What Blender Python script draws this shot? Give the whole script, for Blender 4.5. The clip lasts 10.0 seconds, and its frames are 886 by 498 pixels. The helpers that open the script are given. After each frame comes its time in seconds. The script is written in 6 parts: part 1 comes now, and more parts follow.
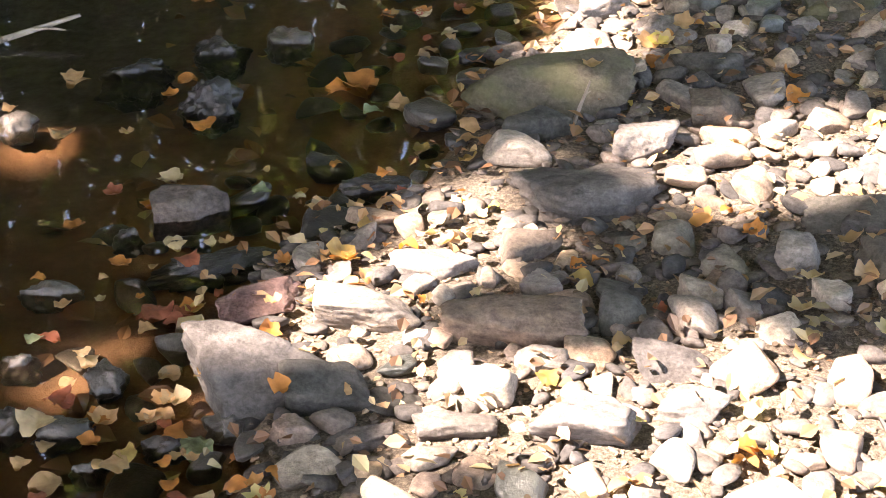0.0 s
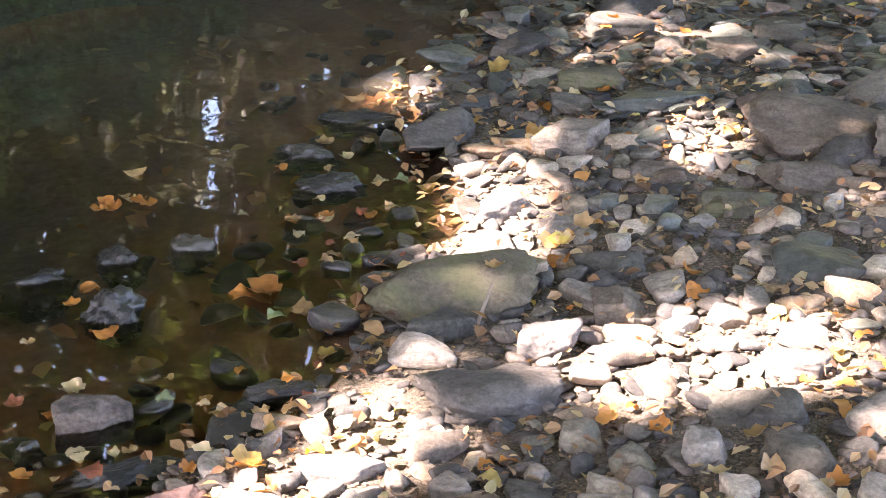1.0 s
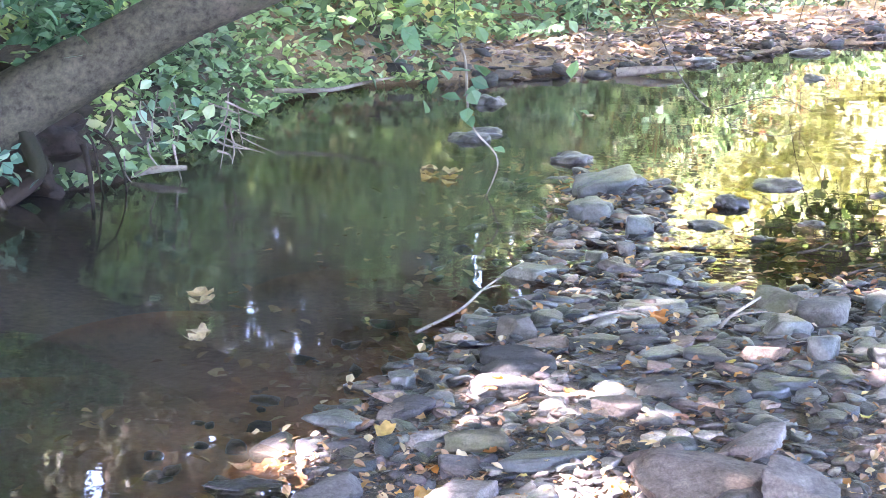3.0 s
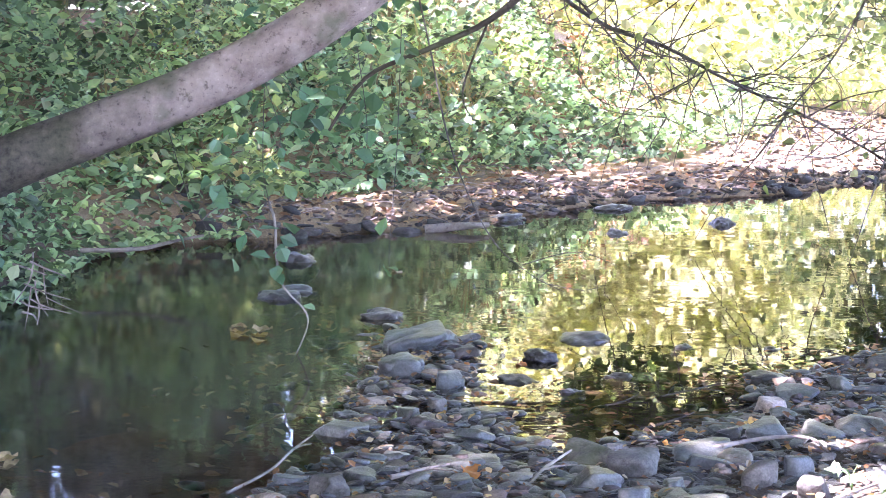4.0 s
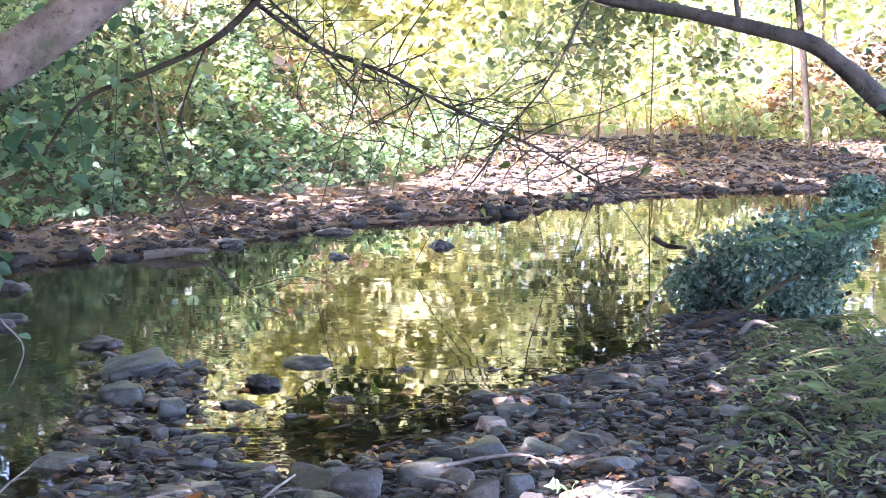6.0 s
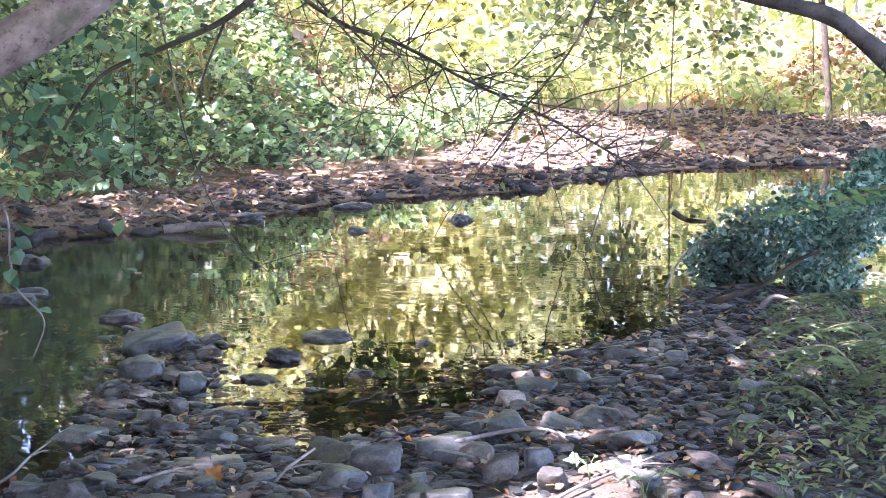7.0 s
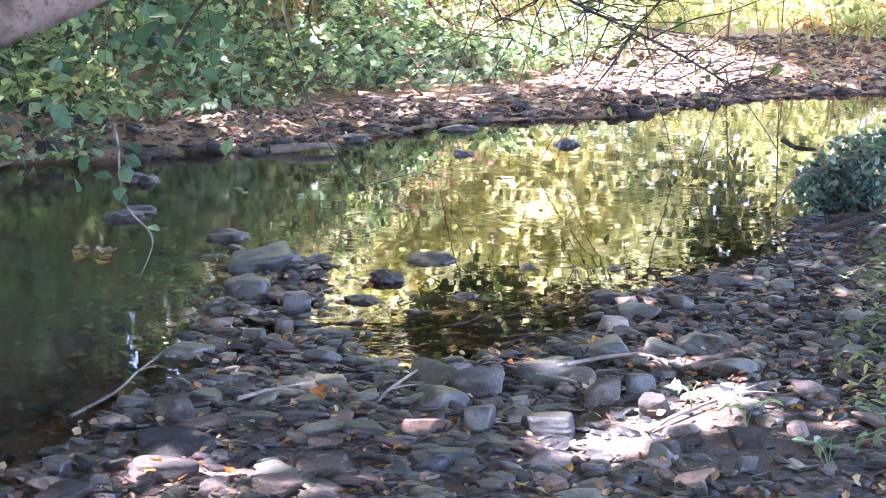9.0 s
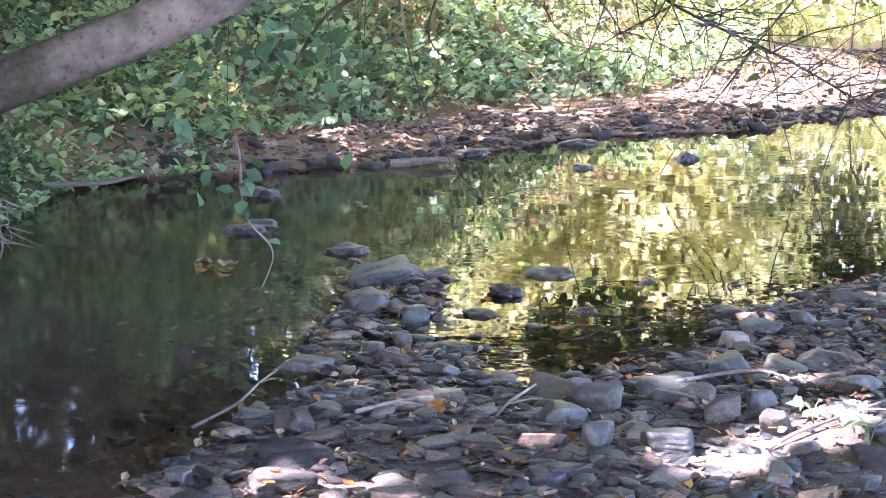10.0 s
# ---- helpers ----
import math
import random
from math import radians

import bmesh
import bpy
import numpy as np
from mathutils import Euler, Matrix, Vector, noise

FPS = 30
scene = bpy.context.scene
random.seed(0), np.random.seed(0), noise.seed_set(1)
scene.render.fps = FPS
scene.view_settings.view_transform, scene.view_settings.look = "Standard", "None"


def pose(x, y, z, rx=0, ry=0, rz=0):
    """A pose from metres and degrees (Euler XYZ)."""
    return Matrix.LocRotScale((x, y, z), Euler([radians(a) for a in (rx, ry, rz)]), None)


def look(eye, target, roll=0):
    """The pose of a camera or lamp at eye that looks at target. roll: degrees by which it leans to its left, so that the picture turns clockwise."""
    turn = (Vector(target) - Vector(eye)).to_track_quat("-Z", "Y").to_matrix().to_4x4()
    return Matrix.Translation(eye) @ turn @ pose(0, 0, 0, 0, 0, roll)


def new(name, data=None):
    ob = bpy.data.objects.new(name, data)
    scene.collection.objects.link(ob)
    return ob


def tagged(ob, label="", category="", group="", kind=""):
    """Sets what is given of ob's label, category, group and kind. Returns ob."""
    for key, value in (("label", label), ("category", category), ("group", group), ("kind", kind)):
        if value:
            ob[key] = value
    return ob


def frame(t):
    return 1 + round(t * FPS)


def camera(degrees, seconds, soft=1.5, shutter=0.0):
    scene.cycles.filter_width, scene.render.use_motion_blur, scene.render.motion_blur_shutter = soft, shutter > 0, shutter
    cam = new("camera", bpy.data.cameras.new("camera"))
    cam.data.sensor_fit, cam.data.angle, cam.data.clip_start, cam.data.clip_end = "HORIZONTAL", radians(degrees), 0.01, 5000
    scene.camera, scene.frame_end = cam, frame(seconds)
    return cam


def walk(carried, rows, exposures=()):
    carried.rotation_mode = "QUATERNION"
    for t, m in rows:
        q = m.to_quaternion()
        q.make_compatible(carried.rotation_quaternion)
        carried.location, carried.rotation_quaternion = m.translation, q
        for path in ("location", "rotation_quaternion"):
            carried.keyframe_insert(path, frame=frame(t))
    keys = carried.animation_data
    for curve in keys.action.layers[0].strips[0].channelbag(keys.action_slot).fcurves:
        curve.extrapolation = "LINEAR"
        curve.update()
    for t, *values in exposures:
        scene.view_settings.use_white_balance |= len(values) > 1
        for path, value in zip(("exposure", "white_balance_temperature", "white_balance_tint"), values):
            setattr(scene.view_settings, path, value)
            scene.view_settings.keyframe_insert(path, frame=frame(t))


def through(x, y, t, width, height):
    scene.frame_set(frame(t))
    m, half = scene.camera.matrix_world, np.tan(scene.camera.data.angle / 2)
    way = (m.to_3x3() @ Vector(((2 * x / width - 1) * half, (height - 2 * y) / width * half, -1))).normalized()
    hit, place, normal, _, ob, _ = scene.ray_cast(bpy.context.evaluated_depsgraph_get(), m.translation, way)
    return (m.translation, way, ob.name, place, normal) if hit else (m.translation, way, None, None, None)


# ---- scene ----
EYE = Vector((0.0, 0.0, 1.65))


def aim(t, yaw, pitch, roll):
    """A row of the walk: the camera turns where it stands (yaw to the left, pitch up)."""
    y, p = radians(yaw), radians(pitch)
    return t, look(EYE, EYE + Vector((-math.sin(y) * math.cos(p), math.cos(y) * math.cos(p), math.sin(p))), roll)


cam = camera(27.53, 10.0, soft=0.45)
walk(cam, [
    aim(0.0, 21.583, -30.068, -0.438),
    aim(0.5, 19.726, -28.745, -0.062),
    aim(0.7, 19.205, -26.744, -0.220),
    aim(0.8, 18.793, -25.553, 0.158),
    aim(1.0, 18.170, -23.675, -0.204),
    aim(1.5, 17.272, -20.635, -0.602),
    aim(2.0, 16.986, -17.795, -0.669),
    aim(2.5, 16.815, -15.812, -0.848),
    aim(3.0, 14.364, -12.204, -0.288),
    aim(3.1, 13.697, -11.355, -0.348),
    aim(3.2, 12.921, -10.489, -0.367),
    aim(4.3, 6.607, -7.074, 0.035),
    aim(4.5, 5.317, -7.024, 0.045),
    aim(5.0, 2.217, -6.772, 0.234),
    aim(5.5, 0.000, -6.479, 0.269),
    aim(5.7, -0.617, -6.370, 0.270),
    aim(6.8, -0.458, -7.170, 0.283),
    aim(7.0, 0.003, -7.293, 0.210),
    aim(7.5, 1.501, -7.724, 0.135),
    aim(8.0, 3.231, -8.573, 0.125),
    aim(8.5, 3.396, -9.352, 0.358),
    aim(9.0, 3.336, -9.743, 0.631),
    aim(9.5, 4.873, -9.795, 0.459),
    aim(10.0, 7.151, -9.320, 0.189),
], exposures=[(0.0, 3.9, 7450, 27), (0.6, 3.85, 7500, 27), (1.1, 4.62, 6900, 32), (2.3, 5.3, 6050, 38), (3.2, 5.45, 5850, 41), (4.5, 4.22, 5700, 45), (5.5, 4.03, 5680, 43), (7.0, 4.05, 5720, 42), (10.0, 4.32, 5780, 44)])

# ---- world and sun ----
SUN = Vector((-0.52, -0.40, 0.75)).normalized()          # towards the sun
world = bpy.data.worlds.new("World")
scene.world = world
world.use_nodes = True
_n = world.node_tree.nodes
_bg = _n["Background"]
_sky = _n.new("ShaderNodeTexSky")
_sky.sky_type = "NISHITA"
_sky.sun_disc = False
_sky.sun_elevation = math.asin(SUN.z)
_sky.sun_rotation = math.atan2(SUN.x, SUN.y)
_sky.dust_density = 2.0
world.node_tree.links.new(_sky.outputs[0], _bg.inputs[0])
_bg.inputs[1].default_value = 0.15
_sun = bpy.data.lights.new("sun", "SUN")
_sun.energy, _sun.angle, _sun.color = 2.9, radians(0.53), (1.0, 0.93, 0.82)
_sunob = new("sun", _sun)
_sunob.matrix_world = look(SUN * 40, (0, 0, 0))


# ---- node materials ----
def mat(name, rough=0.8, spec=0.3):
    m = bpy.data.materials.new(name)
    m.use_nodes = True
    nt = m.node_tree
    b = nt.nodes["Principled BSDF"]
    b.inputs["Roughness"].default_value = rough
    b.inputs["Specular IOR Level"].default_value = spec
    return m, nt, b


def node(nt, kind, **kw):
    n = nt.nodes.new(kind)
    for k, v in kw.items():
        n.inputs[k.replace("_", " ")].default_value = v
    return n


def ramp(nt, fac, *stops):
    r = nt.nodes.new("ShaderNodeValToRGB")
    e = r.color_ramp.elements
    while len(e) < len(stops):
        e.new(0.5)
    for el, (p, c) in zip(e, stops):
        el.position, el.color = p, (*c, 1)
    nt.links.new(fac, r.inputs[0])
    return r.outputs[0]


def mix(nt, fac, a, b, blend="MIX"):
    n = nt.nodes.new("ShaderNodeMix")
    n.data_type, n.blend_type = "RGBA", blend
    for sock, v in ((n.inputs[0], fac), (n.inputs[6], a), (n.inputs[7], b)):
        if hasattr(v, "is_linked"):
            nt.links.new(v, sock)
        elif isinstance(v, (int, float)):
            sock.default_value = v
        else:
            sock.default_value = (*v, 1)
    return n.outputs[2]


def bump(nt, b, height, strength, distance):
    n = nt.nodes.new("ShaderNodeBump")
    n.inputs["Strength"].default_value, n.inputs["Distance"].default_value = strength, distance
    nt.links.new(height, n.inputs["Height"])
    nt.links.new(n.outputs[0], b.inputs["Normal"])
    return n


def stone_mat(name, dark, light, rough=0.85, bands=0.5, spec=0.3, moss=0.0):
    m, nt, b = mat(name, rough, spec)
    oi = nt.nodes.new("ShaderNodeObjectInfo")
    geo = nt.nodes.new("ShaderNodeNewGeometry")
    pos = geo.outputs["Position"]
    big = node(nt, "ShaderNodeTexNoise", Scale=9.0, Detail=6.0, Roughness=0.65)
    fine = node(nt, "ShaderNodeTexNoise", Scale=120.0, Detail=4.0, Roughness=0.7)
    nt.links.new(pos, big.inputs["Vector"])
    nt.links.new(pos, fine.inputs["Vector"])
    mp = nt.nodes.new("ShaderNodeMapping")
    mp.inputs["Scale"].default_value = (16, 30, 70)
    turn = nt.nodes.new("ShaderNodeCombineXYZ")
    for n, k in enumerate((1.2, 0.9, 6.0)):
        times = nt.nodes.new("ShaderNodeMath")
        times.operation = "MULTIPLY"
        times.inputs[1].default_value = k
        nt.links.new(oi.outputs["Random"], times.inputs[0])
        nt.links.new(times.outputs[0], turn.inputs[n])
    nt.links.new(turn.outputs[0], mp.inputs["Rotation"])
    nt.links.new(pos, mp.inputs[0])
    vein = node(nt, "ShaderNodeTexNoise", Scale=1.0, Detail=5.0, Roughness=0.6, Distortion=0.6)
    nt.links.new(mp.outputs[0], vein.inputs["Vector"])
    mid = [(p + q) / 2 for p, q in zip(dark, light)]
    c = ramp(nt, big.outputs[0], (0.3, dark), (0.52, mid), (0.72, light))
    v = ramp(nt, vein.outputs[0], (0.34, (0.55, 0.54, 0.54)), (0.46, (0.94, 0.94, 0.94)), (0.58, (1.03, 1.03, 1.02)), (0.7, (1.3, 1.28, 1.24)))
    c = mix(nt, bands, c, v, "MULTIPLY")
    f = ramp(nt, fine.outputs[0], (0.35, (0.7, 0.7, 0.7)), (0.65, (1.25, 1.25, 1.25)))
    c = mix(nt, 0.85, c, f, "MULTIPLY")
    pit = node(nt, "ShaderNodeTexNoise", Scale=38.0, Detail=6.0, Roughness=0.75)
    nt.links.new(pos, pit.inputs["Vector"])
    c = mix(nt, 0.7, c, ramp(nt, pit.outputs[0], (0.32, (0.45, 0.43, 0.41)), (0.5, (1, 1, 1)), (0.68, (1.3, 1.28, 1.22))), "MULTIPLY")
    tint = ramp(nt, oi.outputs["Random"], (0.0, (0.5, 0.52, 0.56)), (0.3, (0.9, 0.88, 0.87)), (0.55, (0.68, 0.68, 0.7)), (0.8, (1.25, 1.17, 1.06)), (1.0, (0.85, 0.76, 0.71)))
    c = mix(nt, 0.95, c, tint, "MULTIPLY")
    isl = ramp(nt, geo.outputs["Random Per Island"], (0.0, (0.26, 0.27, 0.29)), (0.25, (0.72, 0.68, 0.66)), (0.5, (0.48, 0.49, 0.53)), (0.75, (1.2, 1.06, 0.98)), (0.9, (1.0, 0.84, 0.75)), (1.0, (1.8, 1.7, 1.55)))
    c = mix(nt, 0.9, c, isl, "MULTIPLY")
    if moss:
        g = node(nt, "ShaderNodeTexNoise", Scale=14.0, Detail=8.0)
        nt.links.new(pos, g.inputs["Vector"])
        k = ramp(nt, g.outputs[0], (0.45, (0, 0, 0)), (0.6, (moss, moss, moss)))
        c = mix(nt, k, c, (0.10, 0.11, 0.05))
    nt.links.new(c, b.inputs["Base Color"])
    h = mix(nt, 0.72, vein.outputs[0], pit.outputs[0])
    bump(nt, b, h, 0.8, 0.009)
    return m


STONE = {
    "grey": stone_mat("grey stone", (0.11, 0.106, 0.102), (0.28, 0.27, 0.26)),
    "dark": stone_mat("dark stone", (0.068, 0.071, 0.068), (0.172, 0.178, 0.168)),
    "slate": stone_mat("slate", (0.030, 0.036, 0.037), (0.160, 0.190, 0.190), 0.34, 0.35, 0.5),
    "pale": stone_mat("pale stone", (0.21, 0.205, 0.20), (0.42, 0.405, 0.385), 0.85, 0.8),
    "tan": stone_mat("tan stone", (0.17, 0.14, 0.115), (0.36, 0.31, 0.26)),
    "brown": stone_mat("brown stone", (0.14, 0.115, 0.10), (0.32, 0.27, 0.24), 0.85, 0.8),
    "olive": stone_mat("mossy olive stone", (0.11, 0.11, 0.09), (0.25, 0.245, 0.20), 0.85, 0.3, 0.3, 0.5),
    "red": stone_mat("reddish stone", (0.26, 0.16, 0.15), (0.46, 0.36, 0.34)),
    "light": stone_mat("light grey stone", (0.25, 0.25, 0.245), (0.5, 0.49, 0.47)),
    "wet": stone_mat("wet stone", (0.02, 0.021, 0.023), (0.095, 0.098, 0.104), 0.3, 0.5, 0.6),
}


def leaf_mat(name, stops, through=0.45, rough=0.6, per_object=False, vary=0.75, glow=(1.5, 1.5, 0.9)):
    """Thin leaves: a diffuse face that lets some light through, coloured leaf by leaf."""
    m, nt, b = mat(name, rough, 0.5)
    if per_object:
        src = nt.nodes.new("ShaderNodeObjectInfo").outputs["Random"]
    else:
        src = nt.nodes.new("ShaderNodeNewGeometry").outputs["Random Per Island"]
    c = ramp(nt, src, *stops)
    g = nt.nodes.new("ShaderNodeNewGeometry")
    v = node(nt, "ShaderNodeTexNoise", Scale=45.0 if per_object else 3.0, Detail=5.0)
    nt.links.new(g.outputs["Position"], v.inputs["Vector"])
    c = mix(nt, 0.7, c, ramp(nt, v.outputs[0], (0.3, (0.55, 0.5, 0.45)), (0.6, (1.15, 1.15, 1.1))), "MULTIPLY")
    if not per_object:
        v2 = node(nt, "ShaderNodeTexNoise", Scale=0.9, Detail=3.0)
        nt.links.new(g.outputs["Position"], v2.inputs["Vector"])
        c = mix(nt, vary, c, ramp(nt, v2.outputs[0], (0.33, (0.55, 0.6, 0.7)), (0.5, (1, 1, 1)), (0.62, (1.35, 1.15, 0.9)), (0.72, (1.5, 1.1, 0.8))), "MULTIPLY")
    nt.links.new(c, b.inputs["Base Color"])
    t = nt.nodes.new("ShaderNodeBsdfTranslucent")
    nt.links.new(mix(nt, 1.0, c, glow, "MULTIPLY"), t.inputs["Color"])
    s = nt.nodes.new("ShaderNodeMixShader")
    s.inputs[0].default_value = through
    nt.links.new(b.outputs[0], s.inputs[1])
    nt.links.new(t.outputs[0], s.inputs[2])
    nt.links.new(s.outputs[0], nt.nodes["Material Output"].inputs["Surface"])
    return m


LITTER = leaf_mat("fallen leaf", ((0.0, (0.30, 0.12, 0.03)), (0.2, (0.48, 0.20, 0.05)), (0.4, (0.50, 0.28, 0.10)), (0.55, (0.55, 0.36, 0.17)), (0.75, (0.62, 0.50, 0.30)), (0.9, (0.60, 0.52, 0.16)), (1.0, (0.40, 0.17, 0.12))), 0.25, 0.55)
LEAF = {k: leaf_mat(k + " fallen leaf", ((0.0, [q * 0.7 for q in c]), (1.0, [q * 1.15 for q in c])), 0.25, 0.5, True) for k, c in (
    ("orange", (0.47, 0.19, 0.05)), ("tan", (0.44, 0.28, 0.15)), ("yellow", (0.42, 0.29, 0.10)), ("pale", (0.46, 0.36, 0.23)), ("green", (0.24, 0.30, 0.19)), ("red", (0.34, 0.11, 0.065)))}
LITTER_FINE = leaf_mat("fine leaf litter", ((0.0, (0.10, 0.06, 0.04)), (0.3, (0.24, 0.13, 0.075)), (0.6, (0.36, 0.23, 0.14)), (0.85, (0.46, 0.35, 0.23)), (1.0, (0.5, 0.42, 0.26))), 0.25)
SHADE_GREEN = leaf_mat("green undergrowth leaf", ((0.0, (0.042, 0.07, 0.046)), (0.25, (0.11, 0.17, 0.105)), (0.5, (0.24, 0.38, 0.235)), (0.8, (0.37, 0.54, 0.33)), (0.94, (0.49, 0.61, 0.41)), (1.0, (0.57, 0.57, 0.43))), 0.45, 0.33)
# leaves of the upstream trees, greyed and darkened to stand for shade
DIMMED_GREEN = leaf_mat("shade-dimmed leaf", ((0.0, (0.05, 0.058, 0.044)), (0.4, (0.10, 0.115, 0.085)), (0.75, (0.17, 0.185, 0.14)), (1.0, (0.25, 0.255, 0.2))), 0.4, 0.5, vary=0.4, glow=(1.4, 1.45, 1.1))
HAZEL = leaf_mat("broad hanging leaf", ((0.0, (0.06, 0.14, 0.09)), (0.6, (0.14, 0.29, 0.18)), (1.0, (0.25, 0.42, 0.28))), 0.35, 0.4)
IVY_GREEN = leaf_mat("ivy leaf", ((0.0, (0.04, 0.10, 0.085)), (0.5, (0.17, 0.33, 0.27)), (1.0, (0.44, 0.60, 0.50))), 0.25, 0.3)
# two sunlit leaf copies: the sun's brightness is put into their colour
SUN_GREEN = leaf_mat("sunlit yellow green leaf", ((0.0, (0.16, 0.22, 0.09)), (0.35, (0.36, 0.43, 0.20)), (0.75, (0.56, 0.58, 0.33)), (1.0, (0.62, 0.56, 0.38))), 0.5, vary=0.5, glow=(1.4, 1.45, 1.0))
LIT_GREEN = leaf_mat("sun-brightened yellow leaf", ((0.0, (0.44, 0.47, 0.29)), (0.4, (0.62, 0.64, 0.42)), (0.8, (0.74, 0.75, 0.54)), (1.0, (0.77, 0.74, 0.58))), 0.58, vary=0.2, glow=(1.35, 1.38, 1.1))
WEED_GREEN = leaf_mat("weed leaf", ((0.0, (0.08, 0.11, 0.06)), (0.4, (0.19, 0.27, 0.14)), (0.75, (0.31, 0.40, 0.22)), (1.0, (0.42, 0.38, 0.24))), 0.35, 0.5)
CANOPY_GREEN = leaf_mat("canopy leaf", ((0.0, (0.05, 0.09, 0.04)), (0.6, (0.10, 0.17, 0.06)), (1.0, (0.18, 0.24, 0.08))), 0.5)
DRY_GRASS = leaf_mat("dry stalk", ((0.0, (0.17, 0.14, 0.085)), (0.6, (0.36, 0.30, 0.18)), (1.0, (0.30, 0.33, 0.16))), 0.25)


def bark_mat(name, a, b_, moss=0.3, green=(0.08, 0.10, 0.04), mossy_foot=False):
    m, nt, b = mat(name, 0.85, 0.25)
    g = nt.nodes.new("ShaderNodeNewGeometry")
    n1 = node(nt, "ShaderNodeTexNoise", Scale=7.0, Detail=7.0, Roughness=0.65)
    n2 = node(nt, "ShaderNodeTexNoise", Scale=26.0, Detail=6.0, Roughness=0.7)
    n3 = node(nt, "ShaderNodeTexNoise", Scale=3.3, Detail=4.0)
    for n in (n1, n2, n3):
        nt.links.new(g.outputs["Position"], n.inputs["Vector"])
    c = ramp(nt, n1.outputs[0], (0.3, a), (0.7, b_))
    spots = ramp(nt, n2.outputs[0], (0.34, (0.3, 0.29, 0.27)), (0.44, (1, 1, 1)), (0.6, (1.1, 1.1, 1.08)), (0.7, (1.6, 1.6, 1.55)))
    c = mix(nt, 0.8, c, spots, "MULTIPLY")
    k = ramp(nt, n3.outputs[0], (0.52, (0, 0, 0)), (0.64, (moss, moss, moss)))
    c = mix(nt, k, c, green)
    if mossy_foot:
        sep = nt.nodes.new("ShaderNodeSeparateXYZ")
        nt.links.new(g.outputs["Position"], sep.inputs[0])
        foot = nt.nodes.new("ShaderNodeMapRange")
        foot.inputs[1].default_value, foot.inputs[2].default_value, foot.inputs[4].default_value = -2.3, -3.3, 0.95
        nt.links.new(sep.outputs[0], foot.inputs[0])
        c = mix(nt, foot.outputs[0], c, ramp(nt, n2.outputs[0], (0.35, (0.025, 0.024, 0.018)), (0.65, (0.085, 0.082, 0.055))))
    nt.links.new(c, b.inputs["Base Color"])
    bump(nt, b, mix(nt, 0.5, n1.outputs[0], n2.outputs[0]), 0.5, 0.02)
    return m


BARK = bark_mat("smooth pinkish brown bark", (0.19, 0.145, 0.12), (0.46, 0.375, 0.315), 0.7, mossy_foot=True)
DARK_BARK = bark_mat("dark bark", (0.035, 0.028, 0.022), (0.11, 0.09, 0.07), 0.4)
# near-black root colours hold the shade under the overhanging bank
SHADED_ROOT_BARK = bark_mat("shade-darkened mossy root bark", (0.010, 0.008, 0.007), (0.040, 0.031, 0.025), 0.6, (0.022, 0.028, 0.012))
BARK_ROOT = bark_mat("weathered root bark", (0.06, 0.055, 0.05), (0.17, 0.15, 0.135), 0.4)
TWIG = bark_mat("dead twig", (0.16, 0.13, 0.11), (0.38, 0.33, 0.29), 0.1)


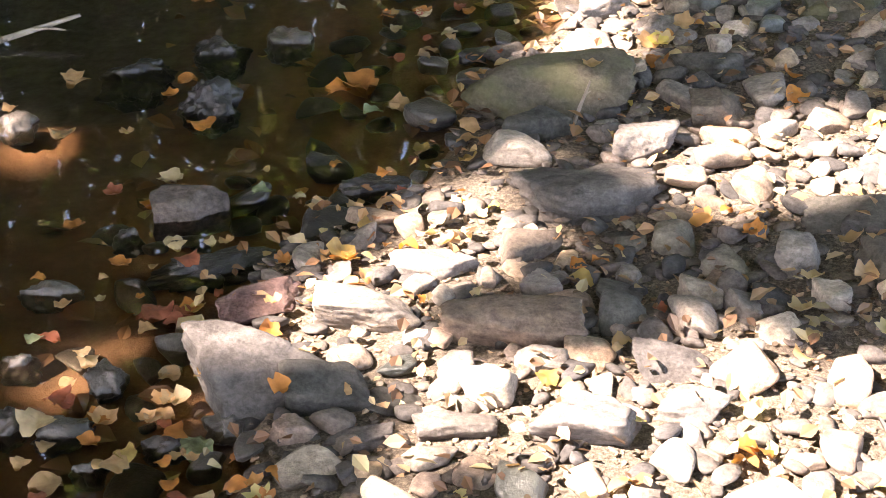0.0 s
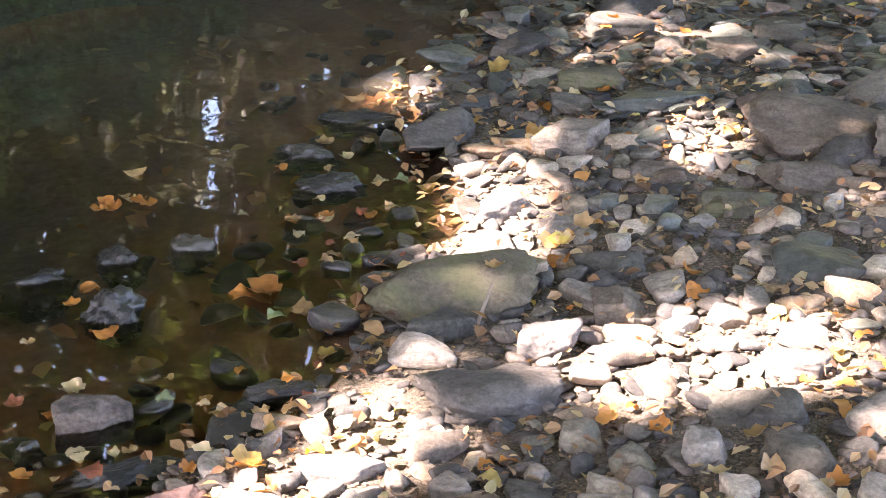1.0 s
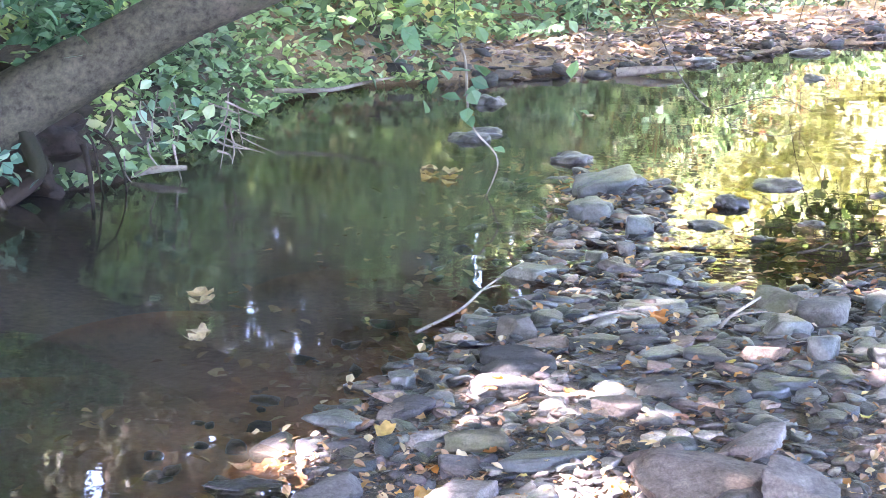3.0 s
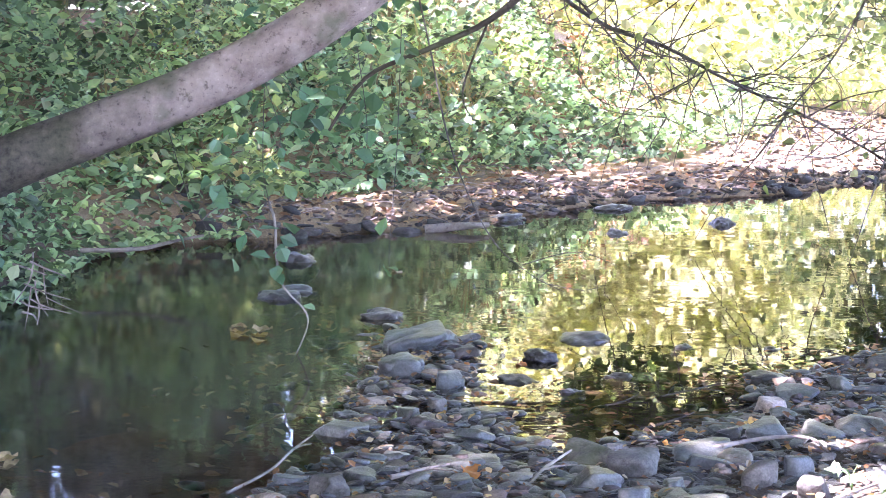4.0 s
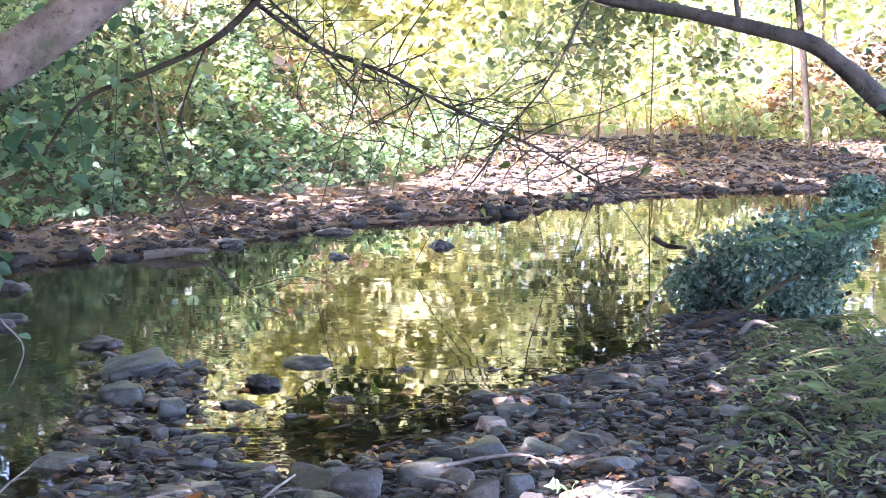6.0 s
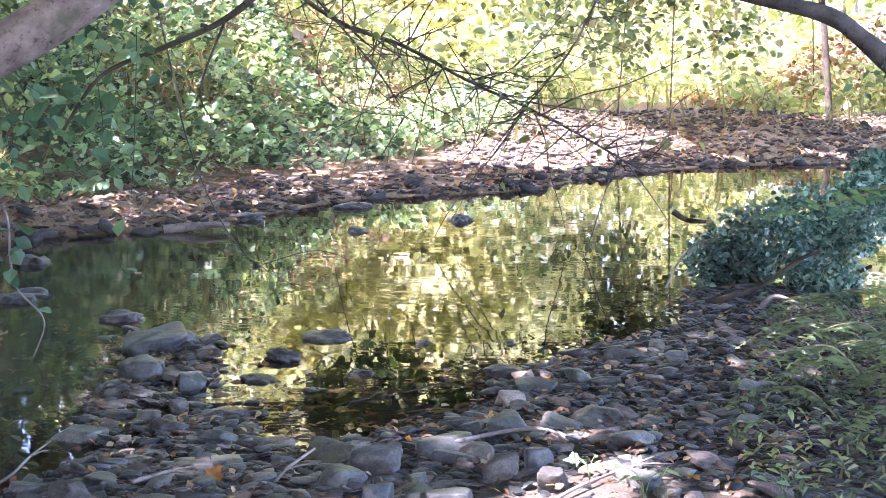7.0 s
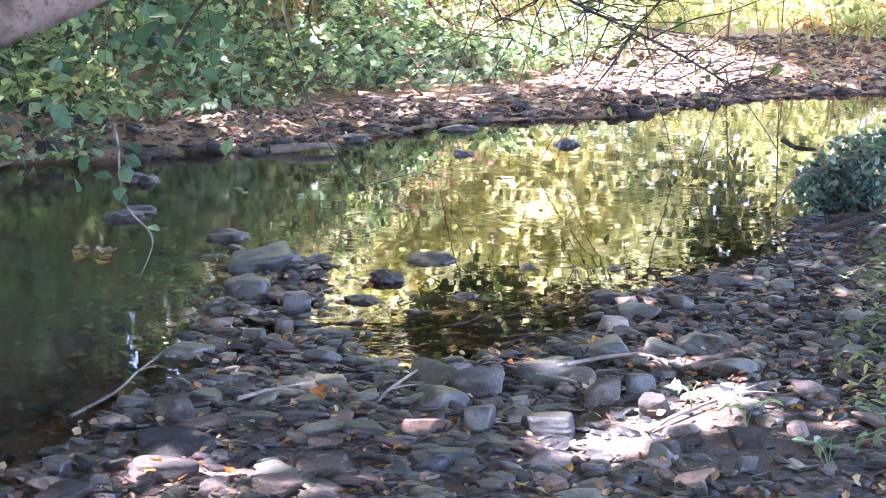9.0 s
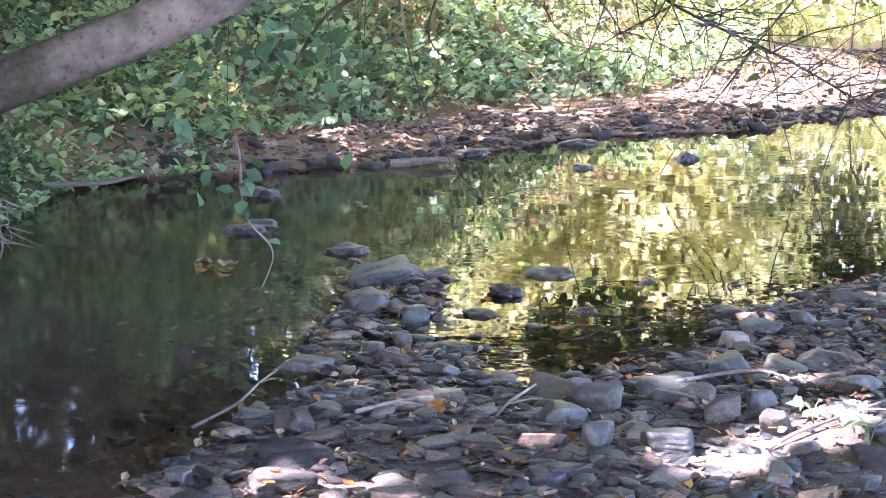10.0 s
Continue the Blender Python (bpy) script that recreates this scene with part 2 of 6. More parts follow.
def ground_mat():
    m, nt, b = mat("gravelly earth", 0.9, 0.25)
    g = nt.nodes.new("ShaderNodeNewGeometry")
    pos = g.outputs["Position"]
    n1 = node(nt, "ShaderNodeTexNoise", Scale=1.3, Detail=6.0)
    n2 = node(nt, "ShaderNodeTexNoise", Scale=30.0, Detail=6.0, Roughness=0.7)
    for n in (n1, n2):
        nt.links.new(pos, n.inputs["Vector"])
    soil = ramp(nt, n2.outputs[0], (0.3, (0.04, 0.029, 0.019)), (0.55, (0.10, 0.074, 0.05)), (0.75, (0.20, 0.155, 0.11)))
    n4 = node(nt, "ShaderNodeTexNoise", Scale=140.0, Detail=5.0, Roughness=0.8)
    nt.links.new(pos, n4.inputs["Vector"])
    grit = mix(nt, 0.6, soil, ramp(nt, n4.outputs[0], (0.36, (0.04, 0.035, 0.03)), (0.5, (0.16, 0.14, 0.12)), (0.66, (0.42, 0.36, 0.29))))
    sep = nt.nodes.new("ShaderNodeSeparateXYZ")
    nt.links.new(pos, sep.inputs[0])
    dry = nt.nodes.new("ShaderNodeMapRange")
    dry.inputs[1].default_value, dry.inputs[2].default_value = 10.5, 13.0
    nt.links.new(sep.outputs[1], dry.inputs[0])
    sand = nt.nodes.new("ShaderNodeMapRange")
    sand.inputs[1].default_value, sand.inputs[2].default_value = 6.4, 5.6
    nt.links.new(sep.outputs[1], sand.inputs[0])
    both = nt.nodes.new("ShaderNodeMath")
    both.operation = "MAXIMUM"
    nt.links.new(dry.outputs[0], both.inputs[0])
    nt.links.new(sand.outputs[0], both.inputs[1])
    # damp ground of the mid bar, darkened further for shade between stones
    grit = mix(nt, both.outputs[0], mix(nt, 1.0, grit, (0.34, 0.32, 0.30), "MULTIPLY"), grit)
    # far bank earth is brightened in colour for the soft light there
    grit = mix(nt, dry.outputs[0], grit, mix(nt, 1.0, grit, (1.75, 1.52, 1.15), "MULTIPLY"))
    silt = ramp(nt, n1.outputs[0], (0.35, (0.15, 0.092, 0.06)), (0.5, (0.31, 0.18, 0.105)), (0.7, (0.44, 0.255, 0.15)))
    silt = mix(nt, 0.5, silt, ramp(nt, n2.outputs[0], (0.3, (0.5, 0.5, 0.5)), (0.7, (1.3, 1.25, 1.2))), "MULTIPLY")
    under = nt.nodes.new("ShaderNodeMapRange")
    under.inputs[1].default_value, under.inputs[2].default_value = 0.02, -0.05
    nt.links.new(sep.outputs[2], under.inputs[0])
    deep = nt.nodes.new("ShaderNodeMapRange")
    deep.inputs[1].default_value, deep.inputs[2].default_value = -0.05, -0.13
    nt.links.new(sep.outputs[2], deep.inputs[0])
    silt = mix(nt, deep.outputs[0], silt, ramp(nt, n2.outputs[0], (0.35, (0.11, 0.112, 0.10)), (0.7, (0.22, 0.22, 0.19))))
    mud = nt.nodes.new("ShaderNodeMapRange")
    mud.inputs[1].default_value, mud.inputs[2].default_value, mud.inputs[4].default_value = 6.2, 7.4, 0.85
    nt.links.new(sep.outputs[1], mud.inputs[0])
    silt = mix(nt, mud.outputs[0], silt, ramp(nt, n2.outputs[0], (0.35, (0.035, 0.03, 0.02)), (0.7, (0.11, 0.092, 0.06))))
    c = mix(nt, under.outputs[0], grit, silt)
    nt.links.new(c, b.inputs["Base Color"])
    bump(nt, b, mix(nt, 0.5, n4.outputs[0], n2.outputs[0]), 0.8, 0.014)
    return m


GROUND = ground_mat()


def water_mat():
    m = bpy.data.materials.new("stream water")
    m.use_nodes = True
    nt = m.node_tree
    nt.nodes.remove(nt.nodes["Principled BSDF"])
    g = nt.nodes.new("ShaderNodeNewGeometry")
    mp = nt.nodes.new("ShaderNodeMapping")
    mp.inputs["Scale"].default_value = (1.0, 3.6, 1.0)
    mp.inputs["Rotation"].default_value = (0, 0, 0.12)
    nt.links.new(g.outputs["Position"], mp.inputs[0])
    w1 = node(nt, "ShaderNodeTexNoise", Scale=2.1, Detail=2.0, Roughness=0.45, Distortion=0.4)
    w2 = node(nt, "ShaderNodeTexNoise", Scale=0.8, Detail=1.0)
    w3 = node(nt, "ShaderNodeTexNoise", Scale=17.0, Detail=1.0, Distortion=0.5)
    for w in (w1, w2):
        nt.links.new(mp.outputs[0], w.inputs["Vector"])
    nt.links.new(g.outputs["Position"], w3.inputs["Vector"])
    sep = nt.nodes.new("ShaderNodeSeparateXYZ")
    nt.links.new(g.outputs["Position"], sep.inputs[0])

    def spread(source, a, b, lo, hi):
        r = nt.nodes.new("ShaderNodeMapRange")
        r.interpolation_type = "SMOOTHSTEP"
        for n, v in enumerate((a, b, lo, hi)):
            r.inputs[n + 1].default_value = v
        nt.links.new(source, r.inputs[0])
        return r.outputs[0]

    def times(a, b):
        m2 = nt.nodes.new("ShaderNodeMath")
        m2.operation = "MULTIPLY"
        nt.links.new(a, m2.inputs[0])
        nt.links.new(b, m2.inputs[1])
        return m2.outputs[0]

    # ripples come in patches; the stream running past the bar is finer and livelier than the pool
    wave = times(w1.outputs[0], spread(w2.outputs[0], 0.42, 0.62, 0.25, 1.0))
    fine = times(w3.outputs[0], spread(sep.outputs[0], -1.0, -1.8, 0.010, 0.2))
    add = nt.nodes.new("ShaderNodeMath")
    nt.links.new(wave, add.inputs[0])
    nt.links.new(fine, add.inputs[1])
    bp = nt.nodes.new("ShaderNodeBump")
    bp.inputs["Strength"].default_value, bp.inputs["Distance"].default_value = 0.09, 0.0062
    nt.links.new(add.outputs[0], bp.inputs["Height"])
    fr = nt.nodes.new("ShaderNodeFresnel")
    fr.inputs["IOR"].default_value = 1.33
    nt.links.new(bp.outputs[0], fr.inputs["Normal"])
    tr = nt.nodes.new("ShaderNodeBsdfTransparent")
    tr.inputs[0].default_value = (0.80, 0.73, 0.63, 1)
    gl = nt.nodes.new("ShaderNodeBsdfGlossy")
    nt.links.new(times(spread(sep.outputs[0], -1.3, -2.3, 0.1, 1.0), spread(sep.outputs[1], 4.6, 7.5, 0.012, 0.06)), gl.inputs["Roughness"])
    nt.links.new(bp.outputs[0], gl.inputs["Normal"])
    silt = nt.nodes.new("ShaderNodeBsdfDiffuse")
    silt.inputs[0].default_value = (0.24, 0.23, 0.20, 1)
    body = nt.nodes.new("ShaderNodeMixShader")
    nt.links.new(times(spread(sep.outputs[0], -1.1, -2.1, 0.10, 1.0), spread(sep.outputs[1], 3.2, 5.0, 0.03, 0.11)), body.inputs[0])
    nt.links.new(tr.outputs[0], body.inputs[1])
    nt.links.new(silt.outputs[0], body.inputs[2])
    s = nt.nodes.new("ShaderNodeMixShader")
    nt.links.new(fr.outputs[0], s.inputs[0])
    nt.links.new(body.outputs[0], s.inputs[1])
    nt.links.new(gl.outputs[0], s.inputs[2])
    nt.links.new(s.outputs[0], nt.nodes["Material Output"].inputs["Surface"])
    return m


WATER = water_mat()


# ---- mesh helpers ----


def mesh_np(name, verts, faces, material, smooth=True):
    """A mesh from arrays: faces all with the same number of corners."""
    verts, faces = np.asarray(verts, np.float32), np.asarray(faces, np.int32)
    me = bpy.data.meshes.new(name)
    me.vertices.add(len(verts))
    me.vertices.foreach_set("co", verts.ravel())
    k = faces.shape[1]
    me.loops.add(faces.size)
    me.loops.foreach_set("vertex_index", faces.ravel())
    me.polygons.add(len(faces))
    me.polygons.foreach_set("loop_start", np.arange(0, faces.size, k, dtype=np.int32))
    me.polygons.foreach_set("use_smooth", np.full(len(faces), smooth))
    me.materials.append(material)
    me.update(calc_edges=True)
    return me


def part(name, me, parent, label=""):
    ob = new(name, me)
    ob.parent = parent
    return tagged(ob, label)


_ICO = {}


def ico(level):
    if level not in _ICO:
        bm = bmesh.new()
        bmesh.ops.create_icosphere(bm, subdivisions=level, radius=1)
        v = np.array([p.co[:] for p in bm.verts])
        f = np.array([[q.index for q in p.verts] for p in bm.faces])
        bm.free()
        _ICO[level] = v, f
    return _ICO[level]


def rock_verts(level, rng, sharp=9.0, flat=True):
    """A rounded, many-faced stone of about unit half-size."""
    d, f = ico(level)
    k = 9
    n = rng.normal(size=(k, 3)) * (1, 1, 0.75)
    n /= np.linalg.norm(n, axis=1, keepdims=True)
    off = rng.uniform(0.55, 0.95, k)
    if flat:
        n = np.vstack([n, [[0, 0.06, 1], [0.05, 0, -1]]])
        off = np.append(off, [0.75, 0.75])
    base = np.vstack([np.eye(3), -np.eye(3)])
    n, off = np.vstack([n, base]), np.append(off, np.full(6, 1.0))
    s = np.clip(d @ n.T, 0, None) / off
    r = (s ** sharp).sum(1) ** (-1 / sharp)
    return d * r[:, None], f


def tube(path, radii, sides=8, rough=0.0):
    """A tapered tube along a smoothed path; returns vertices and quads."""
    p = np.array(path, float)
    r = np.array(radii, float)
    t = np.linspace(0, len(p) - 1, (len(p) - 1) * 5 + 1)
    out = []
    for q in t:
        i = min(int(q), len(p) - 2)
        u = q - i
        a, b, c, d = p[max(i - 1, 0)], p[i], p[i + 1], p[min(i + 2, len(p) - 1)]
        out.append(0.5 * (2 * b + (c - a) * u + (2 * a - 5 * b + 4 * c - d) * u * u + (3 * b - a - 3 * c + d) * u ** 3))
    p, r = np.array(out), np.interp(t, np.arange(len(r)), r)
    tan = np.gradient(p, axis=0)
    tan /= np.linalg.norm(tan, axis=1, keepdims=True) + 1e-9
    up = np.tile([0.13, 0.31, 0.94], (len(p), 1))
    e1 = np.cross(tan, up)
    e1 /= np.linalg.norm(e1, axis=1, keepdims=True) + 1e-9
    e2 = np.cross(tan, e1)
    a = np.linspace(0, 2 * np.pi, sides, endpoint=False)
    ring = np.cos(a)[None, :, None] * e1[:, None] + np.sin(a)[None, :, None] * e2[:, None]
    rr = r[:, None] * (1 + rough * np.array([[noise.noise(Vector(p[i] * 4 + k * 0.9)) for k in range(sides)] for i in range(len(p))]))
    v = (p[:, None] + ring * rr[..., None]).reshape(-1, 3)
    i, j = np.meshgrid(np.arange(len(p) - 1), np.arange(sides), indexing="ij")
    i, j = i.ravel(), j.ravel()
    k = (j + 1) % sides
    return v, np.stack([i * sides + j, i * sides + k, (i + 1) * sides + k, (i + 1) * sides + j], 1)


def join(pieces):
    vs, fs, n = [], [], 0
    for v, f in pieces:
        vs.append(np.asarray(v)), fs.append(np.asarray(f) + n)
        n += len(v)
    return np.vstack(vs), np.vstack(fs)


def leaf_cloud(name, centres, sizes, material, rng, up=0.5, narrow=0.6):
    """Many folded pointed leaves: six corners and four triangles each."""
    c = np.asarray(centres, float)
    n = len(c)
    s = np.broadcast_to(np.asarray(sizes, float), (n,))[:, None, None]
    nor = rng.normal(size=(n, 3))
    nor /= np.linalg.norm(nor, axis=1, keepdims=True)
    nor[:, 2] = np.abs(nor[:, 2]) + up
    nor /= np.linalg.norm(nor, axis=1, keepdims=True)
    ax = np.cross(nor, rng.normal(size=(n, 3)))
    ax /= np.linalg.norm(ax, axis=1, keepdims=True)
    side = np.cross(nor, ax)
    w = narrow * rng.uniform(0.8, 1.2, n)[:, None]
    z = 0 * ax
    pts = np.stack([-0.5 * ax, -0.1 * ax + 0.5 * w * side + 0.10 * nor, 0.25 * ax + 0.36 * w * side + 0.07 * nor, 0.55 * ax - 0.06 * nor,
                    0.25 * ax - 0.36 * w * side + 0.07 * nor, -0.1 * ax - 0.5 * w * side + 0.10 * nor], 1) + z[:, None]
    v = (c[:, None] + pts * s).reshape(-1, 3)
    f = (np.arange(n)[:, None, None] * 6 + np.array([[0, 1, 2, 3], [0, 3, 4, 5]])[None]).reshape(-1, 4)
    return mesh_np(name, v, f, material, False)


# ---- the lie of the land: z = 0 is the water ----
BAR = np.array([(-0.9, -30), (-0.95, 1.0), (-1.08, 1.9), (-1.2, 2.2), (-1.33, 2.45), (-1.15, 2.85), (-1.22, 3.3), (-1.15, 3.7), (-1.4, 4.2), (-1.62, 4.7), (-1.56, 5.5),
                (-1.5, 6.2), (-1.28, 6.6), (-1.5, 7.2), (-1.55, 8.5), (-1.68, 9.4), (-1.3, 9.25), (-1.05, 8.3), (-0.85, 7.6), (-0.72, 7.0), (-0.5, 6.65), (-0.19, 7.05),
                (0.19, 7.5), (0.25, 8.3), (0.6, 8.5), (0.79, 8.95), (1.28, 9.6), (1.45, 10.8), (1.8, 11.25), (2.2, 11.0), (2.1, 10.1), (3.2, 9.9), (5.5, 10.5), (9, 12), (30, 22), (60, 22), (60, -30)])
FAR = np.array([(-5.2, -30), (-5.2, 3), (-4.7, 6), (-4.35, 8.0), (-3.95, 8.6), (-4.05, 10), (-4.2, 12), (-3.95, 12.8), (-3.25, 13.3), (-2.1, 14.05), (-1.62, 14.9), (-0.8, 16.5), (0.6, 17.2), (2.1, 19.5),
                (3, 20.3), (5.2, 21.2), (9, 23), (30, 29), (70, 32), (70, 120), (-70, 120), (-70, -30)])


# sandy shoals just under the surface, paled for faint sun: x, y, half-widths, turn
SUN_SHOALS = ((-2.81, 6.1, 0.42, 0.09, 52), (-3.0, 5.1, 0.45, 0.10, 55), (-2.35, 7.0, 0.3, 0.07, 40), (-1.78, 5.65, 0.16, 0.08, 50), (-2.2, 2.75, 0.4, 0.14, 35), (-1.5, 2.05, 0.45, 0.22, 40))


def inside_by(poly, x, y):
    """Metres inside the outline (negative outside)."""
    px, py = np.ravel(x), np.ravel(y)
    best = np.full(px.shape, 1e9)
    odd = np.zeros(px.shape, bool)
    for (ax, ay), (bx, by) in zip(poly, np.roll(poly, -1, 0)):
        dx, dy = bx - ax, by - ay
        t = np.clip(((px - ax) * dx + (py - ay) * dy) / (dx * dx + dy * dy), 0, 1)
        best = np.minimum(best, np.hypot(px - ax - t * dx, py - ay - t * dy))
        cross = (ay > py) != (by > py)
        with np.errstate(divide="ignore", invalid="ignore"):
            odd ^= cross & (px < dx * (py - ay) / (dy if dy else 1e-9) + ax)
    return np.where(odd, best, -best).reshape(np.shape(x))


def wob(x, y, s, k=0.0):
    return np.sin(x * s * 1.1 + 1.3 * np.sin(y * s * 0.7 + k) + k) * np.cos(y * s * 0.93 + 1.1 * np.sin(x * s * 0.8 + 2 * k))


def height(x, y):
    x, y = np.asarray(x, float), np.asarray(y, float)
    b, f = inside_by(BAR, x, y), inside_by(FAR, x, y)
    d = np.maximum(b, f)
    bed = -np.clip(0.02 + 0.085 * -d, 0, 0.26) - 0.02 * wob(x, y, 2.3, 1)
    for sx, sy, a, b_, turn in SUN_SHOALS:
        c, s = math.cos(radians(turn)), math.sin(radians(turn))
        u, v = ((x - sx) * c + (y - sy) * s) / a, (-(x - sx) * s + (y - sy) * c) / b_
        bed = bed + (-0.035 - bed) * np.exp(-(u * u + v * v) ** 1.5) * (bed < -0.035)
    pool = (x > -1.6) & (y > 6.5) & (y < 11.5) & (x < 1.8)
    bed = np.where(pool, np.maximum(bed, -0.07 - 0.03 * wob(x, y, 3.1, 2)), bed)
    bar = 0.015 + np.clip(b, 0, 1.2) * 0.06 + 0.012 * wob(x, y, 5, 3) * np.clip(b * 4, 0, 1)
    bar += np.clip(b - 1.6, 0, 30) * 0.05 * np.clip((x - 0.4) / 2, 0, 1)
    steep = np.clip((-x - 2.2) / 1.5, 0, 1) * np.clip((14.5 - y) / 2, 0, 1)
    bank = 0.01 + np.clip(f, 0, 2.6) * 0.09 + np.clip(f - 2.0, 0, 5) * 0.30 * np.clip((-0.2 - x) / 2.5, 0.10, 1)
    bank += steep * np.clip(f, 0, 1.2) * 0.75 + 0.04 * wob(x, y, 1.7, 4) * np.clip(f, 0, 1)
    low = (y > 6.85) & (x < -0.55)
    bar = np.where(low, -0.012 + 0.05 * np.clip(b, 0, 0.4) + 0.022 * wob(x, y, 7, 6), bar)
    return np.where(f > 0, bank, np.where(b > 0, bar, bed))


def axis(a, b, step, lo, hi, grow=1.25):
    """Even steps between a and b, then growing ones out to lo and hi."""
    mid = list(np.arange(a, b, step))
    s, q = step, mid[-1]
    while q < hi:
        s *= grow
        q += s
        mid.append(q)
    s, q, left = step, mid[0], []
    while q > lo:
        s *= grow
        q -= s
        left.append(q)
    return np.array(left[::-1] + mid)


def build_ground():
    xs, ys = axis(-5, 4, 0.05, -70, 70), axis(1.2, 20, 0.06, -30, 120)
    gx, gy = np.meshgrid(xs, ys)
    v = np.stack([gx, gy, height(gx, gy)], -1).reshape(-1, 3)
    n = len(xs)
    i, j = np.meshgrid(np.arange(len(ys) - 1), np.arange(n - 1), indexing="ij")
    a = (i * n + j).ravel()
    f = np.stack([a, a + 1, a + n + 1, a + n], 1)
    tagged(new("ground", mesh_np("ground", v, f, GROUND)), "brown silty stream bed and gravelly earth banks", "ground", kind="structure")
    v = [(-69, -29, 0), (69, -29, 0), (69, 60, 0), (-69, 60, 0)]
    tagged(new("water", mesh_np("water", v, [(0, 1, 2, 3)], WATER)), "shallow clear brown stream water with slight ripples", "water", kind="structure")


build_ground()


def ground_z(x, y):
    return float(height(np.array([x]), np.array([y]))[0])


# ---- stones ----
LABELS = {
    "grey": "rounded grey stone lying on the gravel bar", "dark": "dark grey stone lying among gravel and leaves",
    "slate": "flat bluish slate stone on the stream edge", "pale": "pale striped stone lying on the gravel bar",
    "tan": "tan sandstone cobble lying on the gravel bar", "brown": "brown layered stone lying on the gravel bar",
    "olive": "olive mossy boulder lying at the water's edge", "red": "reddish stone lying at the water's edge",
    "light": "light grey stone lying at the pool edge",
    "wet": "dark wet stone standing in the shallow stream"}
PLACED = []


def stone(x, y, w, d, h, yaw, kind):
    """A stone, partly sunk: width, depth and height above the ground or the water in metres."""
    rng = np.random.default_rng(int(abs(x) * 7919 + abs(y) * 104729))
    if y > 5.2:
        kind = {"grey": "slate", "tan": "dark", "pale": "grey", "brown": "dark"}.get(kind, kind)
    wet = kind == "wet"
    v, f = rock_verts(5 if w > 0.11 and y < 6 else 4, rng, rng.uniform(9, 18) if wet else rng.uniform(12, 20) if y > 10 else rng.uniform(10, 34) if y > 5.2 else rng.uniform(10, 16) if kind in ("olive", "dark") else rng.uniform(22, 55), kind in ("slate", "pale", "brown") or y > 5.2)
    if wet:
        far = np.array([noise.fractal(Vector(p * 1.3) + Vector((x * 31, y * 17, 0)), 0.8, 2.0, 4) for p in ico(5 if len(v) > 1000 else 4)[0]])
        v = 0.45 * v + 0.55 * ico(5 if len(v) > 1000 else 4)[0] * (1 + 0.5 * far)[:, None]
    v = v / np.abs(v).max(0)
    o = rng.uniform(-50, 50, 3)
    push = np.array([noise.fractal(Vector(p * 1.4 + o), 0.6, 2.2, 5) for p in v])
    ledge = np.array([noise.noise(Vector((p[0] * 1.2, p[1] * 1.2, p[2] * 7.0)) + Vector(o)) for p in v])
    v = v * (1 + (0.17 if w > 0.25 and kind == "grey" else 0.05 if y > 5.2 else 0.09) * push + 0.03 * ledge)[:, None]
    if wet:
        v[:, :2] *= np.where(v[:, 2:] > 0, 1.12, 1.12 + 0.3 * v[:, 2:]) * (1 + 0.2 * push)[:, None]
    g = ground_z(x, y)
    top, low = max(g, 0) + h * (0.58 if wet else 1.0), (min(g, -0.4 * h) - 0.02) if wet else g - 0.3 * h - 0.01
    v *= (w / 2, d / 2, (top - low) / 2)
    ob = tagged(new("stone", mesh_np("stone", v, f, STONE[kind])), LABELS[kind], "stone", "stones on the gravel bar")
    ob.matrix_world = pose(x, y, (top + low) / 2, rng.uniform(-6, 6), rng.uniform(-6, 6), yaw + rng.uniform(-10, 10))
    PLACED.append((x, y, max(w, d) / 2))


stone(-1.15, 2.11, 0.250, 0.184, 0.088, 29, "grey")
stone(-1.02, 2.11, 0.157, 0.122, 0.059, 26, "dark")
stone(-1.06, 2.34, 0.177, 0.112, 0.051, 24, "pale")
stone(-1.26, 2.32, 0.172, 0.086, 0.030, 29, "red")
stone(-1.42, 2.44, 0.212, 0.106, 0.029, 30, "wet")
stone(-0.81, 2.37, 0.242, 0.132, 0.061, 19, "brown")
stone(-0.74, 2.29, 0.094, 0.073, 0.034, 18, "pale")
stone(-1.01, 2.53, 0.166, 0.083, 0.028, 22, "pale")
stone(-0.89, 2.65, 0.130, 0.094, 0.040, 18, "tan")
stone(-1.05, 3.22, 0.363, 0.200, 0.092, 18, "olive")
stone(-1.01, 3.10, 0.157, 0.120, 0.046, 18, "dark")
stone(-0.86, 2.85, 0.321, 0.166, 0.068, 17, "grey")
stone(-0.79, 3.08, 0.115, 0.127, 0.061, 14, "pale")
stone(-0.64, 2.75, 0.077, 0.085, 0.042, 13, "dark")
stone(-0.41, 2.71, 0.083, 0.092, 0.065, 9, "grey")
stone(-0.33, 2.87, 0.214, 0.107, 0.039, 6, "dark")
stone(-0.25, 2.73, 0.155, 0.116, 0.050, 5, "dark")
stone(-0.65, 2.45, 0.083, 0.092, 0.046, 15, "dark")
stone(-0.55, 2.56, 0.071, 0.077, 0.034, 12, "grey")
stone(-0.54, 2.32, 0.156, 0.079, 0.038, 13, "grey")
stone(-0.40, 2.48, 0.074, 0.073, 0.034, 9, "pale")
stone(-0.62, 2.13, 0.152, 0.104, 0.052, 16, "pale")
stone(-0.86, 2.20, 0.084, 0.083, 0.040, 21, "grey")
stone(-0.79, 2.19, 0.083, 0.091, 0.057, 20, "pale")
stone(-0.93, 2.02, 0.119, 0.060, 0.021, 25, "grey")
